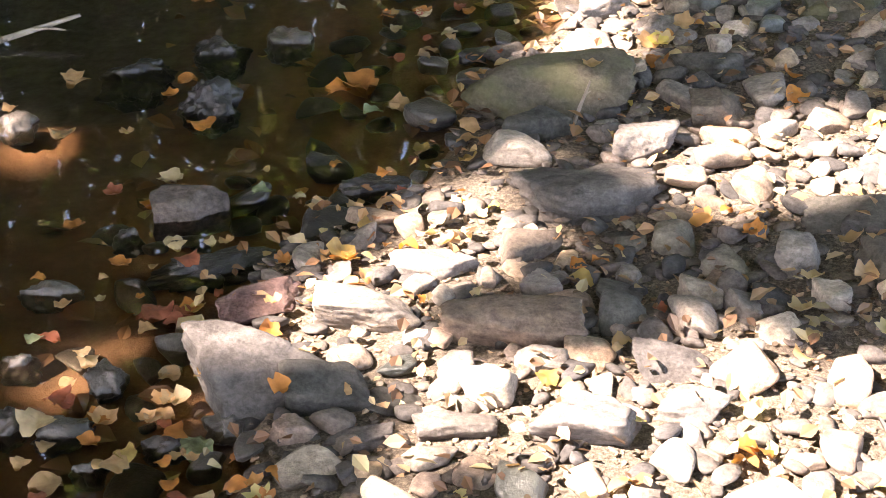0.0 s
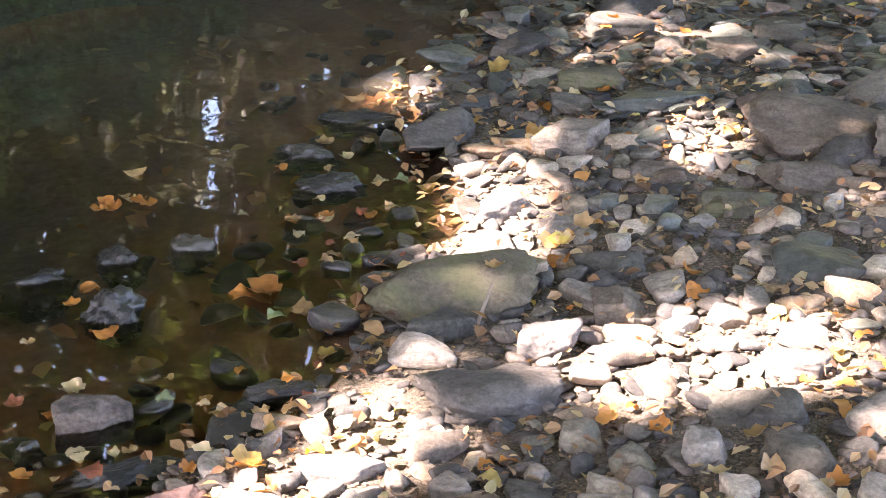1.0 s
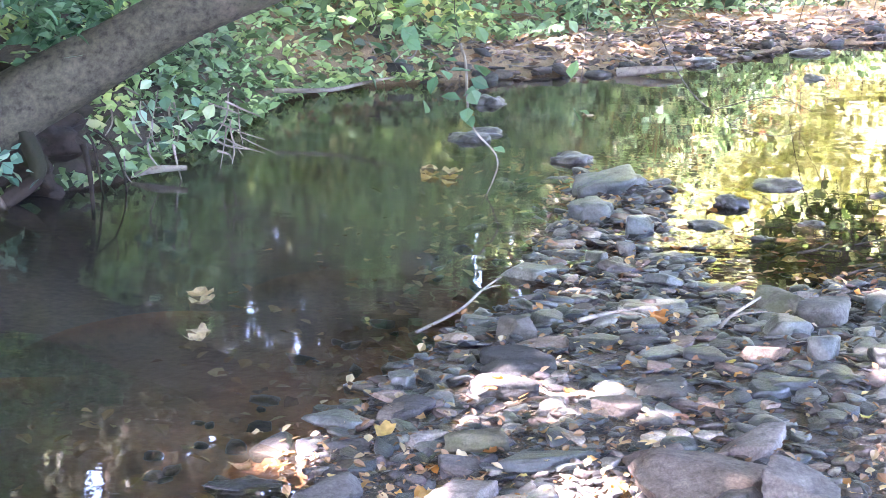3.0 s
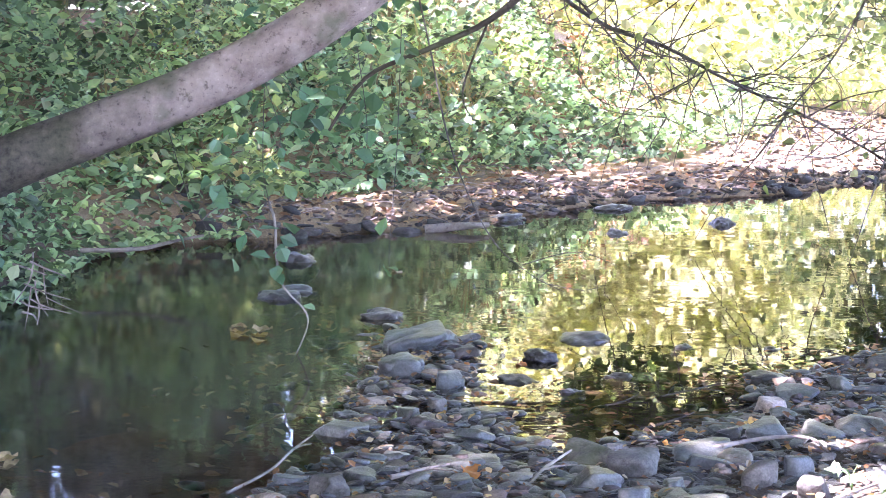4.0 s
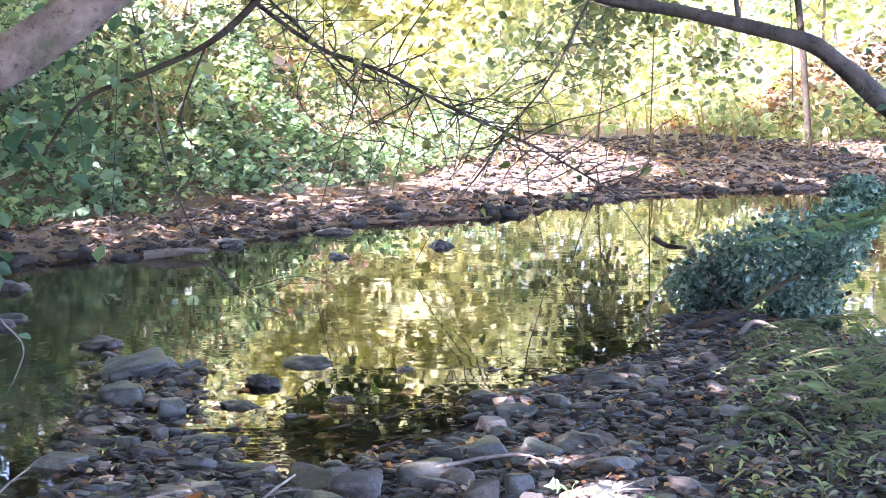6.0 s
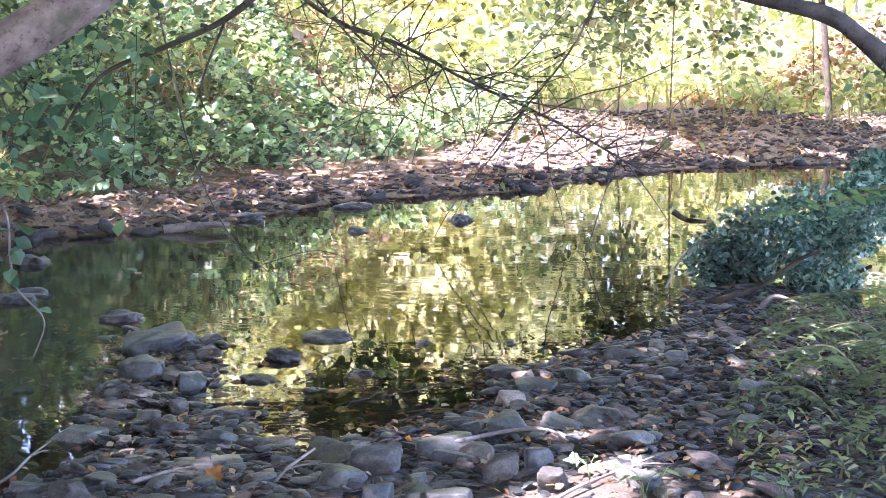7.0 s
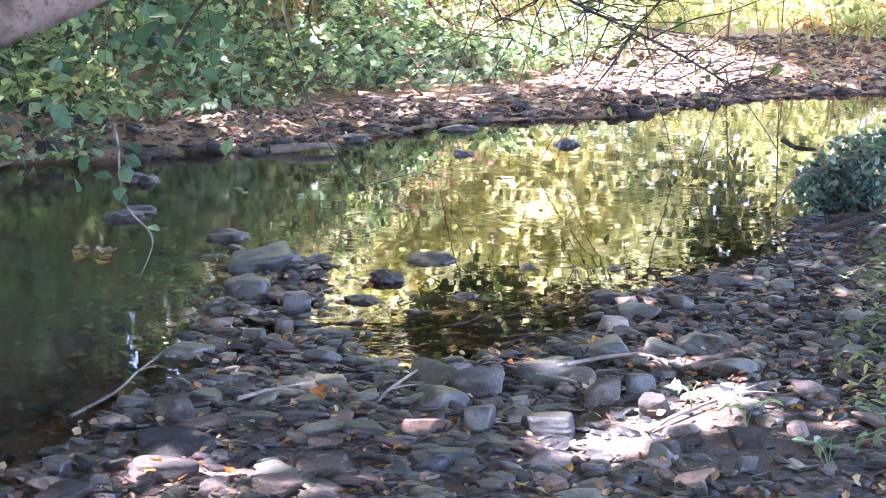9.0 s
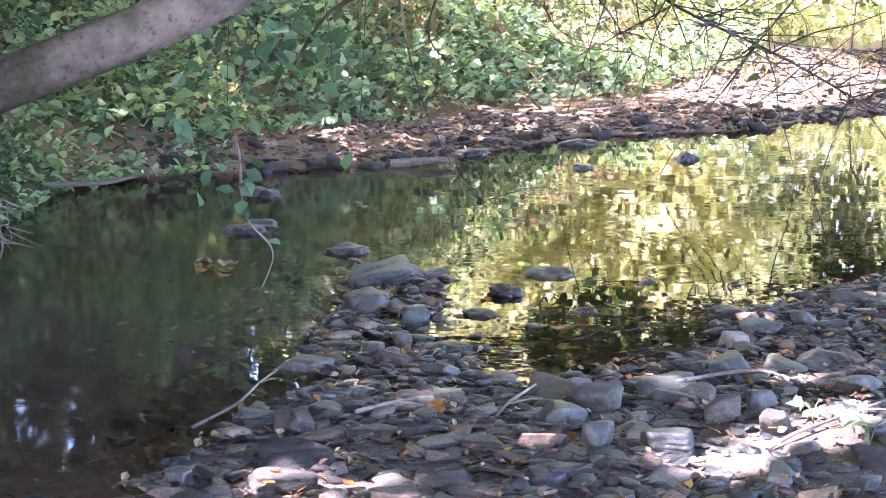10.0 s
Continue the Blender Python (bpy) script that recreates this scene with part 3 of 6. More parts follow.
stone(-0.81, 2.08, 0.132, 0.068, 0.034, 21, "grey")
stone(-0.93, 2.12, 0.135, 0.068, 0.015, 24, "dark")
stone(-0.76, 3.49, 0.175, 0.120, 0.042, 12, "dark")
stone(-0.55, 3.89, 0.177, 0.139, 0.046, 8, "olive")
stone(-1.08, 3.78, 0.131, 0.139, 0.046, 16, "pale")
stone(-0.76, 4.05, 0.164, 0.105, 0.033, 11, "grey")
stone(-0.53, 2.67, 0.093, 0.075, 0.032, 11, "dark")
stone(-0.34, 2.60, 0.071, 0.077, 0.034, 7, "pale")
stone(-0.47, 2.23, 0.117, 0.080, 0.039, 12, "pale")
stone(-1.55, 2.63, 0.144, 0.109, 0.044, 30, "brown")
stone(-1.97, 3.16, 0.158, 0.082, 0.029, 32, "wet")
stone(-1.74, 3.05, 0.119, 0.131, 0.091, 30, "wet")
stone(-1.73, 3.43, 0.110, 0.121, 0.042, 27, "wet")
stone(-1.85, 3.33, 0.115, 0.101, 0.035, 29, "wet")
stone(-1.57, 3.87, 0.152, 0.129, 0.041, 22, "wet")
stone(-1.23, 3.51, 0.119, 0.083, 0.028, 19, "grey")
stone(-1.26, 2.84, 0.158, 0.082, 0.033, 24, "wet")
stone(-0.48, 3.27, 0.096, 0.098, 0.037, 8, "tan")
stone(-0.30, 3.09, 0.157, 0.097, 0.038, 6, "grey")
stone(-0.35, 3.37, 0.110, 0.077, 0.028, 6, "tan")
stone(-0.69, 3.27, 0.114, 0.116, 0.043, 12, "tan")
stone(-0.67, 2.83, 0.098, 0.055, 0.023, 13, "tan")
stone(-0.69, 2.61, 0.063, 0.062, 0.027, 15, "grey")
stone(-0.81, 2.51, 0.081, 0.078, 0.035, 18, "grey")
stone(-0.47, 2.54, 0.075, 0.076, 0.034, 11, "grey")
stone(-1.03, 2.01, 0.087, 0.051, 0.026, 27, "wet")
stone(-1.07, 3.53, 0.149, 0.116, 0.040, 17, "pale")
stone(-1.38, 4.20, 0.187, 0.206, 0.061, 18, "grey")
stone(-1.65, 4.37, 0.245, 0.122, 0.027, 21, "wet")
stone(-1.72, 4.07, 0.167, 0.116, 0.035, 23, "wet")
stone(-1.57, 3.88, 0.159, 0.140, 0.045, 22, "wet")
stone(-1.39, 4.96, 0.183, 0.169, 0.044, 16, "grey")
stone(-1.48, 4.65, 0.143, 0.094, 0.025, 18, "grey")
stone(-1.27, 4.72, 0.151, 0.109, 0.030, 15, "pale")
stone(-1.09, 4.68, 0.202, 0.179, 0.050, 13, "olive")
stone(-1.39, 4.51, 0.224, 0.112, 0.025, 17, "brown")
stone(-0.90, 4.54, 0.317, 0.158, 0.035, 11, "slate")
stone(-1.04, 4.23, 0.213, 0.201, 0.061, 14, "pale")
stone(-0.45, 4.37, 0.403, 0.323, 0.098, 6, "tan")
stone(-0.35, 4.23, 0.174, 0.191, 0.060, 5, "grey")
stone(-0.44, 4.08, 0.224, 0.160, 0.051, 6, "tan")
stone(-0.58, 3.90, 0.197, 0.129, 0.042, 8, "olive")
stone(-0.76, 4.06, 0.157, 0.117, 0.037, 11, "brown")
stone(-0.77, 5.02, 0.148, 0.162, 0.044, 9, "tan")
stone(-0.37, 5.01, 0.163, 0.098, 0.026, 4, "slate")
stone(-0.30, 5.31, 0.189, 0.134, 0.034, 3, "slate")
stone(-0.18, 4.31, 0.190, 0.209, 0.109, 2, "grey")
stone(-0.26, 3.86, 0.143, 0.071, 0.018, 4, "grey")
stone(-0.33, 3.58, 0.193, 0.165, 0.059, 5, "slate")
stone(-1.15, 5.25, 0.190, 0.208, 0.057, 12, "brown")
stone(-1.16, 5.51, 0.252, 0.236, 0.057, 12, "tan")
stone(-0.87, 3.86, 0.099, 0.098, 0.032, 13, "slate")
stone(-1.44, 6.98, 0.248, 0.214, 0.047, 12, "slate")
stone(-1.10, 7.09, 0.159, 0.175, 0.084, 9, "wet")
stone(-1.41, 8.96, 0.380, 0.401, 0.084, 9, "slate")
stone(-1.39, 8.20, 0.248, 0.272, 0.090, 10, "slate")
stone(-1.79, 9.89, 0.236, 0.259, 0.067, 10, "wet")
stone(-2.50, 10.43, 0.301, 0.331, 0.077, 13, "wet")
stone(-0.84, 6.35, 0.214, 0.162, 0.036, 8, "slate")
stone(-0.91, 7.40, 0.201, 0.158, 0.035, 7, "wet")
stone(0.03, 5.64, 0.207, 0.228, 0.072, -0, "slate")
stone(-0.20, 5.60, 0.108, 0.119, 0.089, 2, "slate")
stone(-0.23, 6.35, 0.192, 0.211, 0.088, 2, "brown")
stone(-0.38, 6.57, 0.239, 0.263, 0.070, 3, "olive")
stone(0.01, 6.61, 0.230, 0.253, 0.066, -0, "slate")
stone(0.21, 6.14, 0.147, 0.162, 0.081, -2, "dark")
stone(0.71, 6.54, 0.198, 0.218, 0.057, -6, "grey")
stone(0.30, 8.25, 0.195, 0.214, 0.077, -2, "wet")
stone(0.28, 7.54, 0.150, 0.158, 0.062, -2, "light")
stone(0.87, 8.50, 0.241, 0.242, 0.053, -6, "dark")
stone(0.26, 6.93, 0.186, 0.205, 0.078, -2, "slate")
stone(-0.33, 6.08, 0.194, 0.213, 0.068, 3, "slate")
stone(-0.84, 6.33, 0.244, 0.165, 0.036, 8, "grey")
stone(-1.15, 5.45, 0.258, 0.202, 0.049, 12, "brown")
stone(-1.17, 5.23, 0.232, 0.192, 0.048, 13, "brown")
stone(-1.37, 5.28, 0.123, 0.135, 0.035, 15, "slate")
stone(-1.25, 5.92, 0.154, 0.170, 0.079, 12, "brown")
stone(-1.20, 6.15, 0.160, 0.155, 0.034, 11, "grey")
stone(-0.57, 5.65, 0.149, 0.164, 0.042, 6, "slate")
stone(-0.64, 5.22, 0.170, 0.141, 0.036, 7, "brown")
stone(-0.34, 5.26, 0.136, 0.131, 0.033, 4, "slate")
stone(-0.77, 5.01, 0.173, 0.133, 0.035, 9, "tan")
stone(-1.40, 4.94, 0.166, 0.158, 0.041, 16, "grey")
stone(0.37, 5.47, 0.115, 0.126, 0.038, -4, "dark")
stone(0.65, 5.57, 0.135, 0.149, 0.044, -7, "dark")
stone(0.37, 5.86, 0.122, 0.135, 0.072, -4, "dark")
stone(-0.62, 9.25, 0.298, 0.328, 0.066, 4, "wet")
stone(-0.78, 8.67, 0.164, 0.181, 0.095, 5, "wet")
stone(-1.77, 9.83, 0.234, 0.258, 0.083, 10, "wet")
stone(-0.80, 7.13, 0.159, 0.175, 0.037, 6, "wet")
stone(-0.93, 7.42, 0.212, 0.233, 0.048, 7, "wet")
stone(-1.12, 7.16, 0.154, 0.169, 0.068, 9, "wet")
stone(-1.60, 14.80, 0.255, 0.280, 0.101, 6, "wet")
stone(-0.67, 13.96, 0.196, 0.216, 0.094, 3, "wet")
stone(0.14, 14.70, 0.252, 0.277, 0.109, -1, "wet")
stone(-0.79, 15.75, 0.330, 0.260, 0.075, 3, "wet")
stone(-0.08, 9.07, 0.143, 0.157, 0.035, 0, "wet")
stone(0.34, 9.09, 0.115, 0.126, 0.028, -2, "wet")
stone(-0.37, 8.28, 0.183, 0.130, 0.029, 3, "wet")
stone(-0.57, 7.93, 0.118, 0.120, 0.026, 4, "wet")
stone(0.63, 7.07, 0.202, 0.222, 0.067, -5, "slate")
stone(-2.51, 10.70, 0.376, 0.329, 0.072, 13, "wet")
stone(-2.75, 12.03, 0.250, 0.275, 0.114, 13, "wet")
stone(-1.41, 8.99, 0.381, 0.413, 0.084, 9, "slate")
stone(-1.40, 8.24, 0.223, 0.245, 0.082, 10, "slate")
stone(-1.11, 7.98, 0.155, 0.170, 0.071, 8, "slate")
stone(-0.83, 8.15, 0.193, 0.213, 0.043, 6, "wet")
stone(-1.36, 7.39, 0.183, 0.161, 0.035, 10, "wet")
stone(-1.20, 7.29, 0.103, 0.114, 0.047, 9, "grey")
stone(-1.12, 7.48, 0.096, 0.106, 0.051, 8, "brown")
stone(-1.54, 7.65, 0.099, 0.109, 0.027, 11, "wet")
stone(-1.29, 6.57, 0.086, 0.094, 0.050, 11, "wet")
stone(-1.43, 6.08, 0.134, 0.147, 0.033, 13, "grey")
stone(-1.17, 5.98, 0.106, 0.098, 0.022, 11, "slate")
stone(-0.96, 5.81, 0.179, 0.147, 0.034, 9, "slate")
stone(-0.82, 5.82, 0.147, 0.134, 0.031, 8, "brown")
stone(-1.48, 5.25, 0.088, 0.097, 0.049, 16, "slate")
stone(-1.32, 5.09, 0.109, 0.120, 0.045, 15, "slate")
stone(-0.54, 5.09, 0.156, 0.088, 0.023, 6, "brown")
stone(0.14, 6.50, 0.155, 0.170, 0.047, -1, "brown")
stone(0.34, 6.22, 0.108, 0.118, 0.082, -3, "grey")
stone(-0.19, 6.05, 0.086, 0.094, 0.036, 2, "slate")
stone(-0.09, 6.09, 0.086, 0.095, 0.036, 1, "slate")
stone(-0.30, 6.05, 0.099, 0.109, 0.039, 3, "slate")
stone(-0.17, 5.46, 0.143, 0.118, 0.029, 2, "slate")
stone(1.10, 8.48, 0.135, 0.148, 0.054, -7, "slate")
stone(0.61, 7.98, 0.126, 0.139, 0.057, -4, "slate")
stone(0.80, 8.92, 0.133, 0.146, 0.039, -5, "wet")
stone(0.60, 6.84, 0.081, 0.089, 0.030, -5, "tan")
stone(-0.02, 5.15, 0.137, 0.113, 0.029, 0, "dark")
stone(0.60, 5.26, 0.081, 0.089, 0.039, -7, "slate")
stone(1.10, 6.63, 0.116, 0.117, 0.025, -9, "olive")
stone(-1.10, 4.49, 0.118, 0.107, 0.031, 14, "grey")
stone(-0.84, 4.29, 0.102, 0.105, 0.032, 11, "slate")
stone(-0.78, 4.29, 0.049, 0.054, 0.032, 10, "pale")
stone(-0.74, 3.84, 0.085, 0.094, 0.037, 11, "slate")
stone(-0.67, 4.04, 0.051, 0.056, 0.019, 9, "grey")
stone(-0.62, 4.74, 0.069, 0.076, 0.037, 7, "pale")
stone(-0.56, 4.79, 0.085, 0.094, 0.040, 7, "pale")
stone(-0.48, 4.83, 0.086, 0.087, 0.024, 6, "pale")
stone(-0.71, 4.55, 0.067, 0.060, 0.017, 9, "pale")
stone(-0.63, 4.92, 0.126, 0.138, 0.040, 7, "dark")
stone(-0.58, 4.59, 0.199, 0.135, 0.039, 7, "brown")
stone(-0.64, 5.24, 0.191, 0.146, 0.037, 7, "brown")
stone(-0.52, 5.10, 0.107, 0.085, 0.022, 6, "brown")
stone(-0.31, 4.81, 0.105, 0.098, 0.027, 4, "slate")
stone(-0.29, 3.83, 0.097, 0.059, 0.019, 4, "grey")
stone(-0.22, 3.90, 0.097, 0.060, 0.020, 3, "tan")
stone(-0.93, 3.81, 0.062, 0.068, 0.041, 14, "dark")
stone(-0.92, 3.71, 0.122, 0.093, 0.031, 14, "pale")
stone(-1.14, 4.06, 0.081, 0.089, 0.034, 16, "pale")
stone(-2.07, 2.82, 0.074, 0.082, 0.039, 36, "wet")
stone(-1.64, 2.27, 0.096, 0.065, 0.028, 36, "wet")
stone(-1.40, 2.06, 0.066, 0.073, 0.066, 34, "wet")
stone(-1.40, 1.92, 0.099, 0.059, 0.040, 36, "wet")
stone(-1.15, 2.02, 0.084, 0.061, 0.042, 30, "wet")
stone(-1.57, 2.06, 0.067, 0.053, 0.024, 37, "wet")
stone(-1.04, 2.01, 0.082, 0.055, 0.027, 27, "brown")
stone(-1.61, 2.49, 0.058, 0.042, 0.017, 33, "wet")
stone(-1.31, 1.85, 0.052, 0.040, 0.020, 35, "wet")
stone(-1.48, 1.90, 0.054, 0.060, 0.057, 38, "wet")
stone(-1.23, 1.94, 0.062, 0.041, 0.020, 32, "wet")



def clear(x, y, r, gap=0.8):
    return all((x - a) ** 2 + (y - b) ** 2 > (gap * (r + c)) ** 2 for a, b, c in PLACED)


def scatter_cobbles():
    rng = np.random.default_rng(11)
    kinds = ["grey", "slate", "pale", "tan", "brown", "dark"]
    protos = {}
    for k in kinds + ["wet"]:
        for n in range(8):
            v, f = rock_verts(4, rng, rng.uniform(24, 50) if n < 4 else rng.uniform(7, 14), True)
            v = v * (1 + 0.05 * np.array([noise.noise(Vector(p * 2.2 + 9 * n)) for p in v]))[:, None]
            protos[k, n] = mesh_np("cobble", v, f, STONE[k])
    for near, count, y0, y1 in ((True, 350, 1.7, 4.3), (False, 290, 4.5, 9.6)):
        made = tries = 0
        while made < count and tries < 30000:
            tries += 1
            y, x = rng.uniform(y0, y1), rng.uniform(-1.75, 1.9)
            b = float(inside_by(BAR, np.array([x]), np.array([y]))[0])
            if b < (-0.4 * rng.random() ** 2 if near else -0.1) or x > 0.13 * y + 0.15 + (0 if near else 0.12 * (y - 4)):
                continue
            w = (0.06 + 0.10 * rng.random() ** 1.3 * max(0.1, 1 - tries / 4000)) if near else 0.08 + 0.13 * rng.random() ** 2
            if not clear(x, y, w / 2, 0.74) or (((x - 0.48) / 0.46) ** 2 + ((y - 5.66) / 0.4) ** 2 < 1 and rng.random() < 0.8):
                continue
            k = "wet" if b < 0.02 else rng.choice(kinds, p=(0.28, 0.04, 0.25, 0.23, 0.12, 0.08) if near else (0.22, 0.44, 0.0, 0.08, 0.14, 0.12))
            ob = tagged(new("cobble" if near else "slate_plate", protos[k, rng.integers(4) + (4 if near else 0)]), LABELS[k].replace("boulder", "cobble"), "stone", "cobbles on the gravel bar" if near else "flat stones on the gravel bar")
            z, s = max(ground_z(x, y), -0.03) if b > -0.1 else -0.03, w / 2
            fl = rng.uniform(0.26, 0.5) if near else rng.uniform(0.16, 0.42)
            ob.matrix_world = pose(x, y, z + s * fl * 0.62, rng.uniform(-14, 14), rng.uniform(-14, 14), rng.uniform(0, 360)) @ Matrix.Diagonal((s, s * rng.uniform(0.5, 0.85), s * fl, 1))
            PLACED.append((x, y, s * 0.85))
            made += 1


scatter_cobbles()


def pebble_field(name, label, spots, sizes, material, rng, sink=0.2, flat=(0.3, 0.6), level=2):
    base = [rock_verts(level, rng, 11.0 if level == 3 else 24.0, True)[0] for _ in range(24)]
    f0 = ico(level)[1]
    n = len(spots)
    vs = np.empty((n, len(base[0]), 3), np.float32)
    yaw, fl, el = rng.uniform(0, 6.28, n), rng.uniform(*flat, n), rng.uniform(0.45, 0.95, n)
    z = height(spots[:, 0], spots[:, 1])
    for i in range(n):
        b = base[i % 24] * (sizes[i], sizes[i] * el[i], sizes[i] * fl[i])
        c, s = math.cos(yaw[i]), math.sin(yaw[i])
        tx, ty = rng.uniform(-0.3, 0.3, 2)
        x, y = b[:, 0] * c - b[:, 1] * s, b[:, 0] * s + b[:, 1] * c
        vs[i] = np.stack([x + spots[i, 0], y + spots[i, 1], b[:, 2] + tx * x + ty * y + z[i] + sizes[i] * fl[i] * (1 - 2 * sink)], 1)
    f = (np.arange(n)[:, None, None] * len(base[0]) + f0[None]).reshape(-1, 3)
    tagged(new(name, mesh_np(name, vs.reshape(-1, 3), f, material, level > 1)), label, "gravel", kind="stuff")


def spots_in(rng, n, x0, x1, y0, y1, keep):
    x, y = rng.uniform(x0, x1, n), rng.uniform(y0, y1, n)
    k = keep(x, y)
    return np.stack([x[k], y[k]], 1)


def on_sand(x, y):
    """The bare patch of pale sand on the bar."""
    return ((x - 0.48) / 0.48) ** 2 + ((y - 5.66) / 0.42) ** 2 < 1 + 0.3 * np.sin(9 * x + 4 * y)


def gravel():
    rng = np.random.default_rng(21)
    bar = lambda x, y: (inside_by(BAR, x, y) > -0.02) & (x < 0.25 * y + 0.3)
    s = spots_in(rng, 5000, -1.7, 1.2, 1.6, 4.6, bar)
    pebble_field("near_gravel", "small pale and grey pebbles between the stones", s, 0.006 + 0.027 * rng.random(len(s)) ** 2, STONE["grey"], rng, 0.15, (0.2, 0.5))
    s = spots_in(rng, 5000, -1.6, 0.9, 1.6, 4.6, lambda x, y: (inside_by(BAR, x, y) > 0.0) & (x < 0.13 * y + 0.2))
    p = np.array(PLACED)
    far = np.array([np.min(np.hypot(p[:, 0] - a, p[:, 1] - b) - 0.62 * p[:, 2]) for a, b in s])
    s = s[far > 0.0]
    pebble_field("small_stones", "small grey and tan stones packed between the cobbles", s[:800], rng.uniform(0.014, 0.036, len(s[:800])), STONE["grey"], rng, 0.12, (0.3, 0.6), 3)
    s = spots_in(rng, 16000, -1.6, 0.9, 1.6, 4.8, bar)
    pebble_field("grit", "fine tan grit between the stones", s, rng.uniform(0.003, 0.009, len(s)), STONE["tan"], rng, 0.1, (0.3, 0.7), 1)
    # damp gravel in a near-black colour that deepens the shade between stones
    s = spots_in(rng, 17000, -1.8, 2.6, 4.4, 10.8, lambda x, y: bar(x, y) & ~on_sand(x, y))
    pebble_field("damp_gravel", "damp gravel darkened for shade in the gaps between the flat stones", s, 0.010 + 0.035 * rng.random(len(s)) ** 2.6, STONE["wet"], rng, 0.2, (0.14, 0.4), 1)
    s = spots_in(rng, 9000, -1.8, 2.6, 4.2, 10.8, lambda x, y: bar(x, y) & (~on_sand(x, y) | (rng.random(len(x)) < 0.45)))
    pebble_field("far_gravel", "bluish slate chips covering the gravel bar", s, 0.010 + 0.045 * rng.random(len(s)) ** 2.6, STONE["slate"], rng, 0.1, (0.14, 0.4), 1)
    r4 = np.random.default_rng(23)
    s = spots_in(r4, 16000, -0.9, 7.0, -6.0, 10.4, lambda x, y: (inside_by(BAR, x, y) > 0.0) & ((y < 1.6) | (x > 0.24 * y + 0.2)) & ((y < 6) | (x < 4)))
    pebble_field("bank_pebbles", "grey and tan stones covering the near gravel bar", s[:9500], 0.012 + 0.06 * r4.random(len(s[:9500])) ** 2, STONE["grey"], r4, 0.2, (0.2, 0.5), 1)
    r5 = np.random.default_rng(25)
    s = spots_in(r5, 4600, -1.7, 2.6, 4.6, 10.4, lambda x, y: bar(x, y) & ~on_sand(x, y))
    half = len(s) // 2
    pebble_field("slate_chips", "flat grey slate chips lying on the gravel bar", s[:half], 0.018 + 0.045 * r5.random(half) ** 1.7, STONE["slate"], r5, 0.0, (0.12, 0.34))
    pebble_field("brown_chips", "flat brown and grey stone chips on the gravel bar", s[half:], 0.014 + 0.035 * r5.random(len(s) - half) ** 1.8, STONE["brown"], r5, 0.0, (0.15, 0.4))
    s = spots_in(r5, 3800, -4.0, 5.0, 12.5, 22, lambda x, y: (inside_by(FAR, x, y) > -0.12) & (inside_by(FAR, x, y) < 0.15 + 0.6 * r5.random(len(x)) ** 2))
    pebble_field("waterline_stones", "dark grey stones along the far waterline", s, 0.02 + 0.10 * r5.random(len(s)) ** 3, STONE["dark"], r5, 0.15, (0.25, 0.6), 2)
    s = spots_in(rng, 900, -2.4, 1.6, 1.5, 11, lambda x, y: (inside_by(BAR, x, y) < 0) & (inside_by(BAR, x, y) > -0.45))
    pebble_field("stream_pebbles", "dark wet pebbles in the shallow water", s, rng.uniform(0.015, 0.06, len(s)), STONE["wet"], rng)
    s = spots_in(rng, 24000, -4.2, 12, 12.5, 26, lambda x, y: (inside_by(FAR, x, y) > -0.15) & (inside_by(FAR, x, y) < np.where(x > 0, 5.0, 1.2)) & ((x > -3.5) | (y > 13.2)))
    pebble_field("bank_gravel", "grey stones and clods along the far bank", s, 0.02 + 0.06 * rng.random(len(s)) ** 2, STONE["tan"], rng, 0.1, (0.2, 0.5), 1)


gravel()


# ---- fallen leaves ----
def leaf_shape(rng, kind):
    """One dry leaf: a fan of triangles about its midrib, curled."""
    n = 18
    a = np.linspace(0, 2 * np.pi, n, endpoint=False)
    if kind == 0:
        r = 0.62 + 0.38 * np.abs(np.cos(a * 2.5)) ** 0.8
    elif kind == 1:
        r = 1.0 / np.sqrt(np.cos(a) ** 2 + (np.sin(a) / 0.62) ** 2)
    else:
        r = (0.8 + 0.2 * np.cos(a)) * (1 + 0.06 * np.sin(9 * a))
    r = r * rng.uniform(0.9, 1.08, n)
    x, y = r * np.cos(a), r * np.sin(a)
    cu = rng.uniform(0.2, 0.65, 2)
    ring2 = np.stack([x, y, cu[0] * y * y + cu[1] * x * x * rng.choice([-1, 1]) + rng.normal(0, 0.09, n)], 1)
    ring1 = np.stack([x * 0.5, y * 0.5, 0.25 * cu[0] * y * y + rng.normal(0, 0.02, n)], 1)
    v = np.vstack([[[0, 0, 0]], ring1, ring2])
    i = np.arange(n)
    j = (i + 1) % n
    f = np.vstack([np.stack([0 * i, 1 + i, 1 + j], 1), np.stack([1 + i, 1 + n + i, 1 + n + j], 1), np.stack([1 + i, 1 + n + j, 1 + j], 1)])
    return v, f


_LEAVES = {}


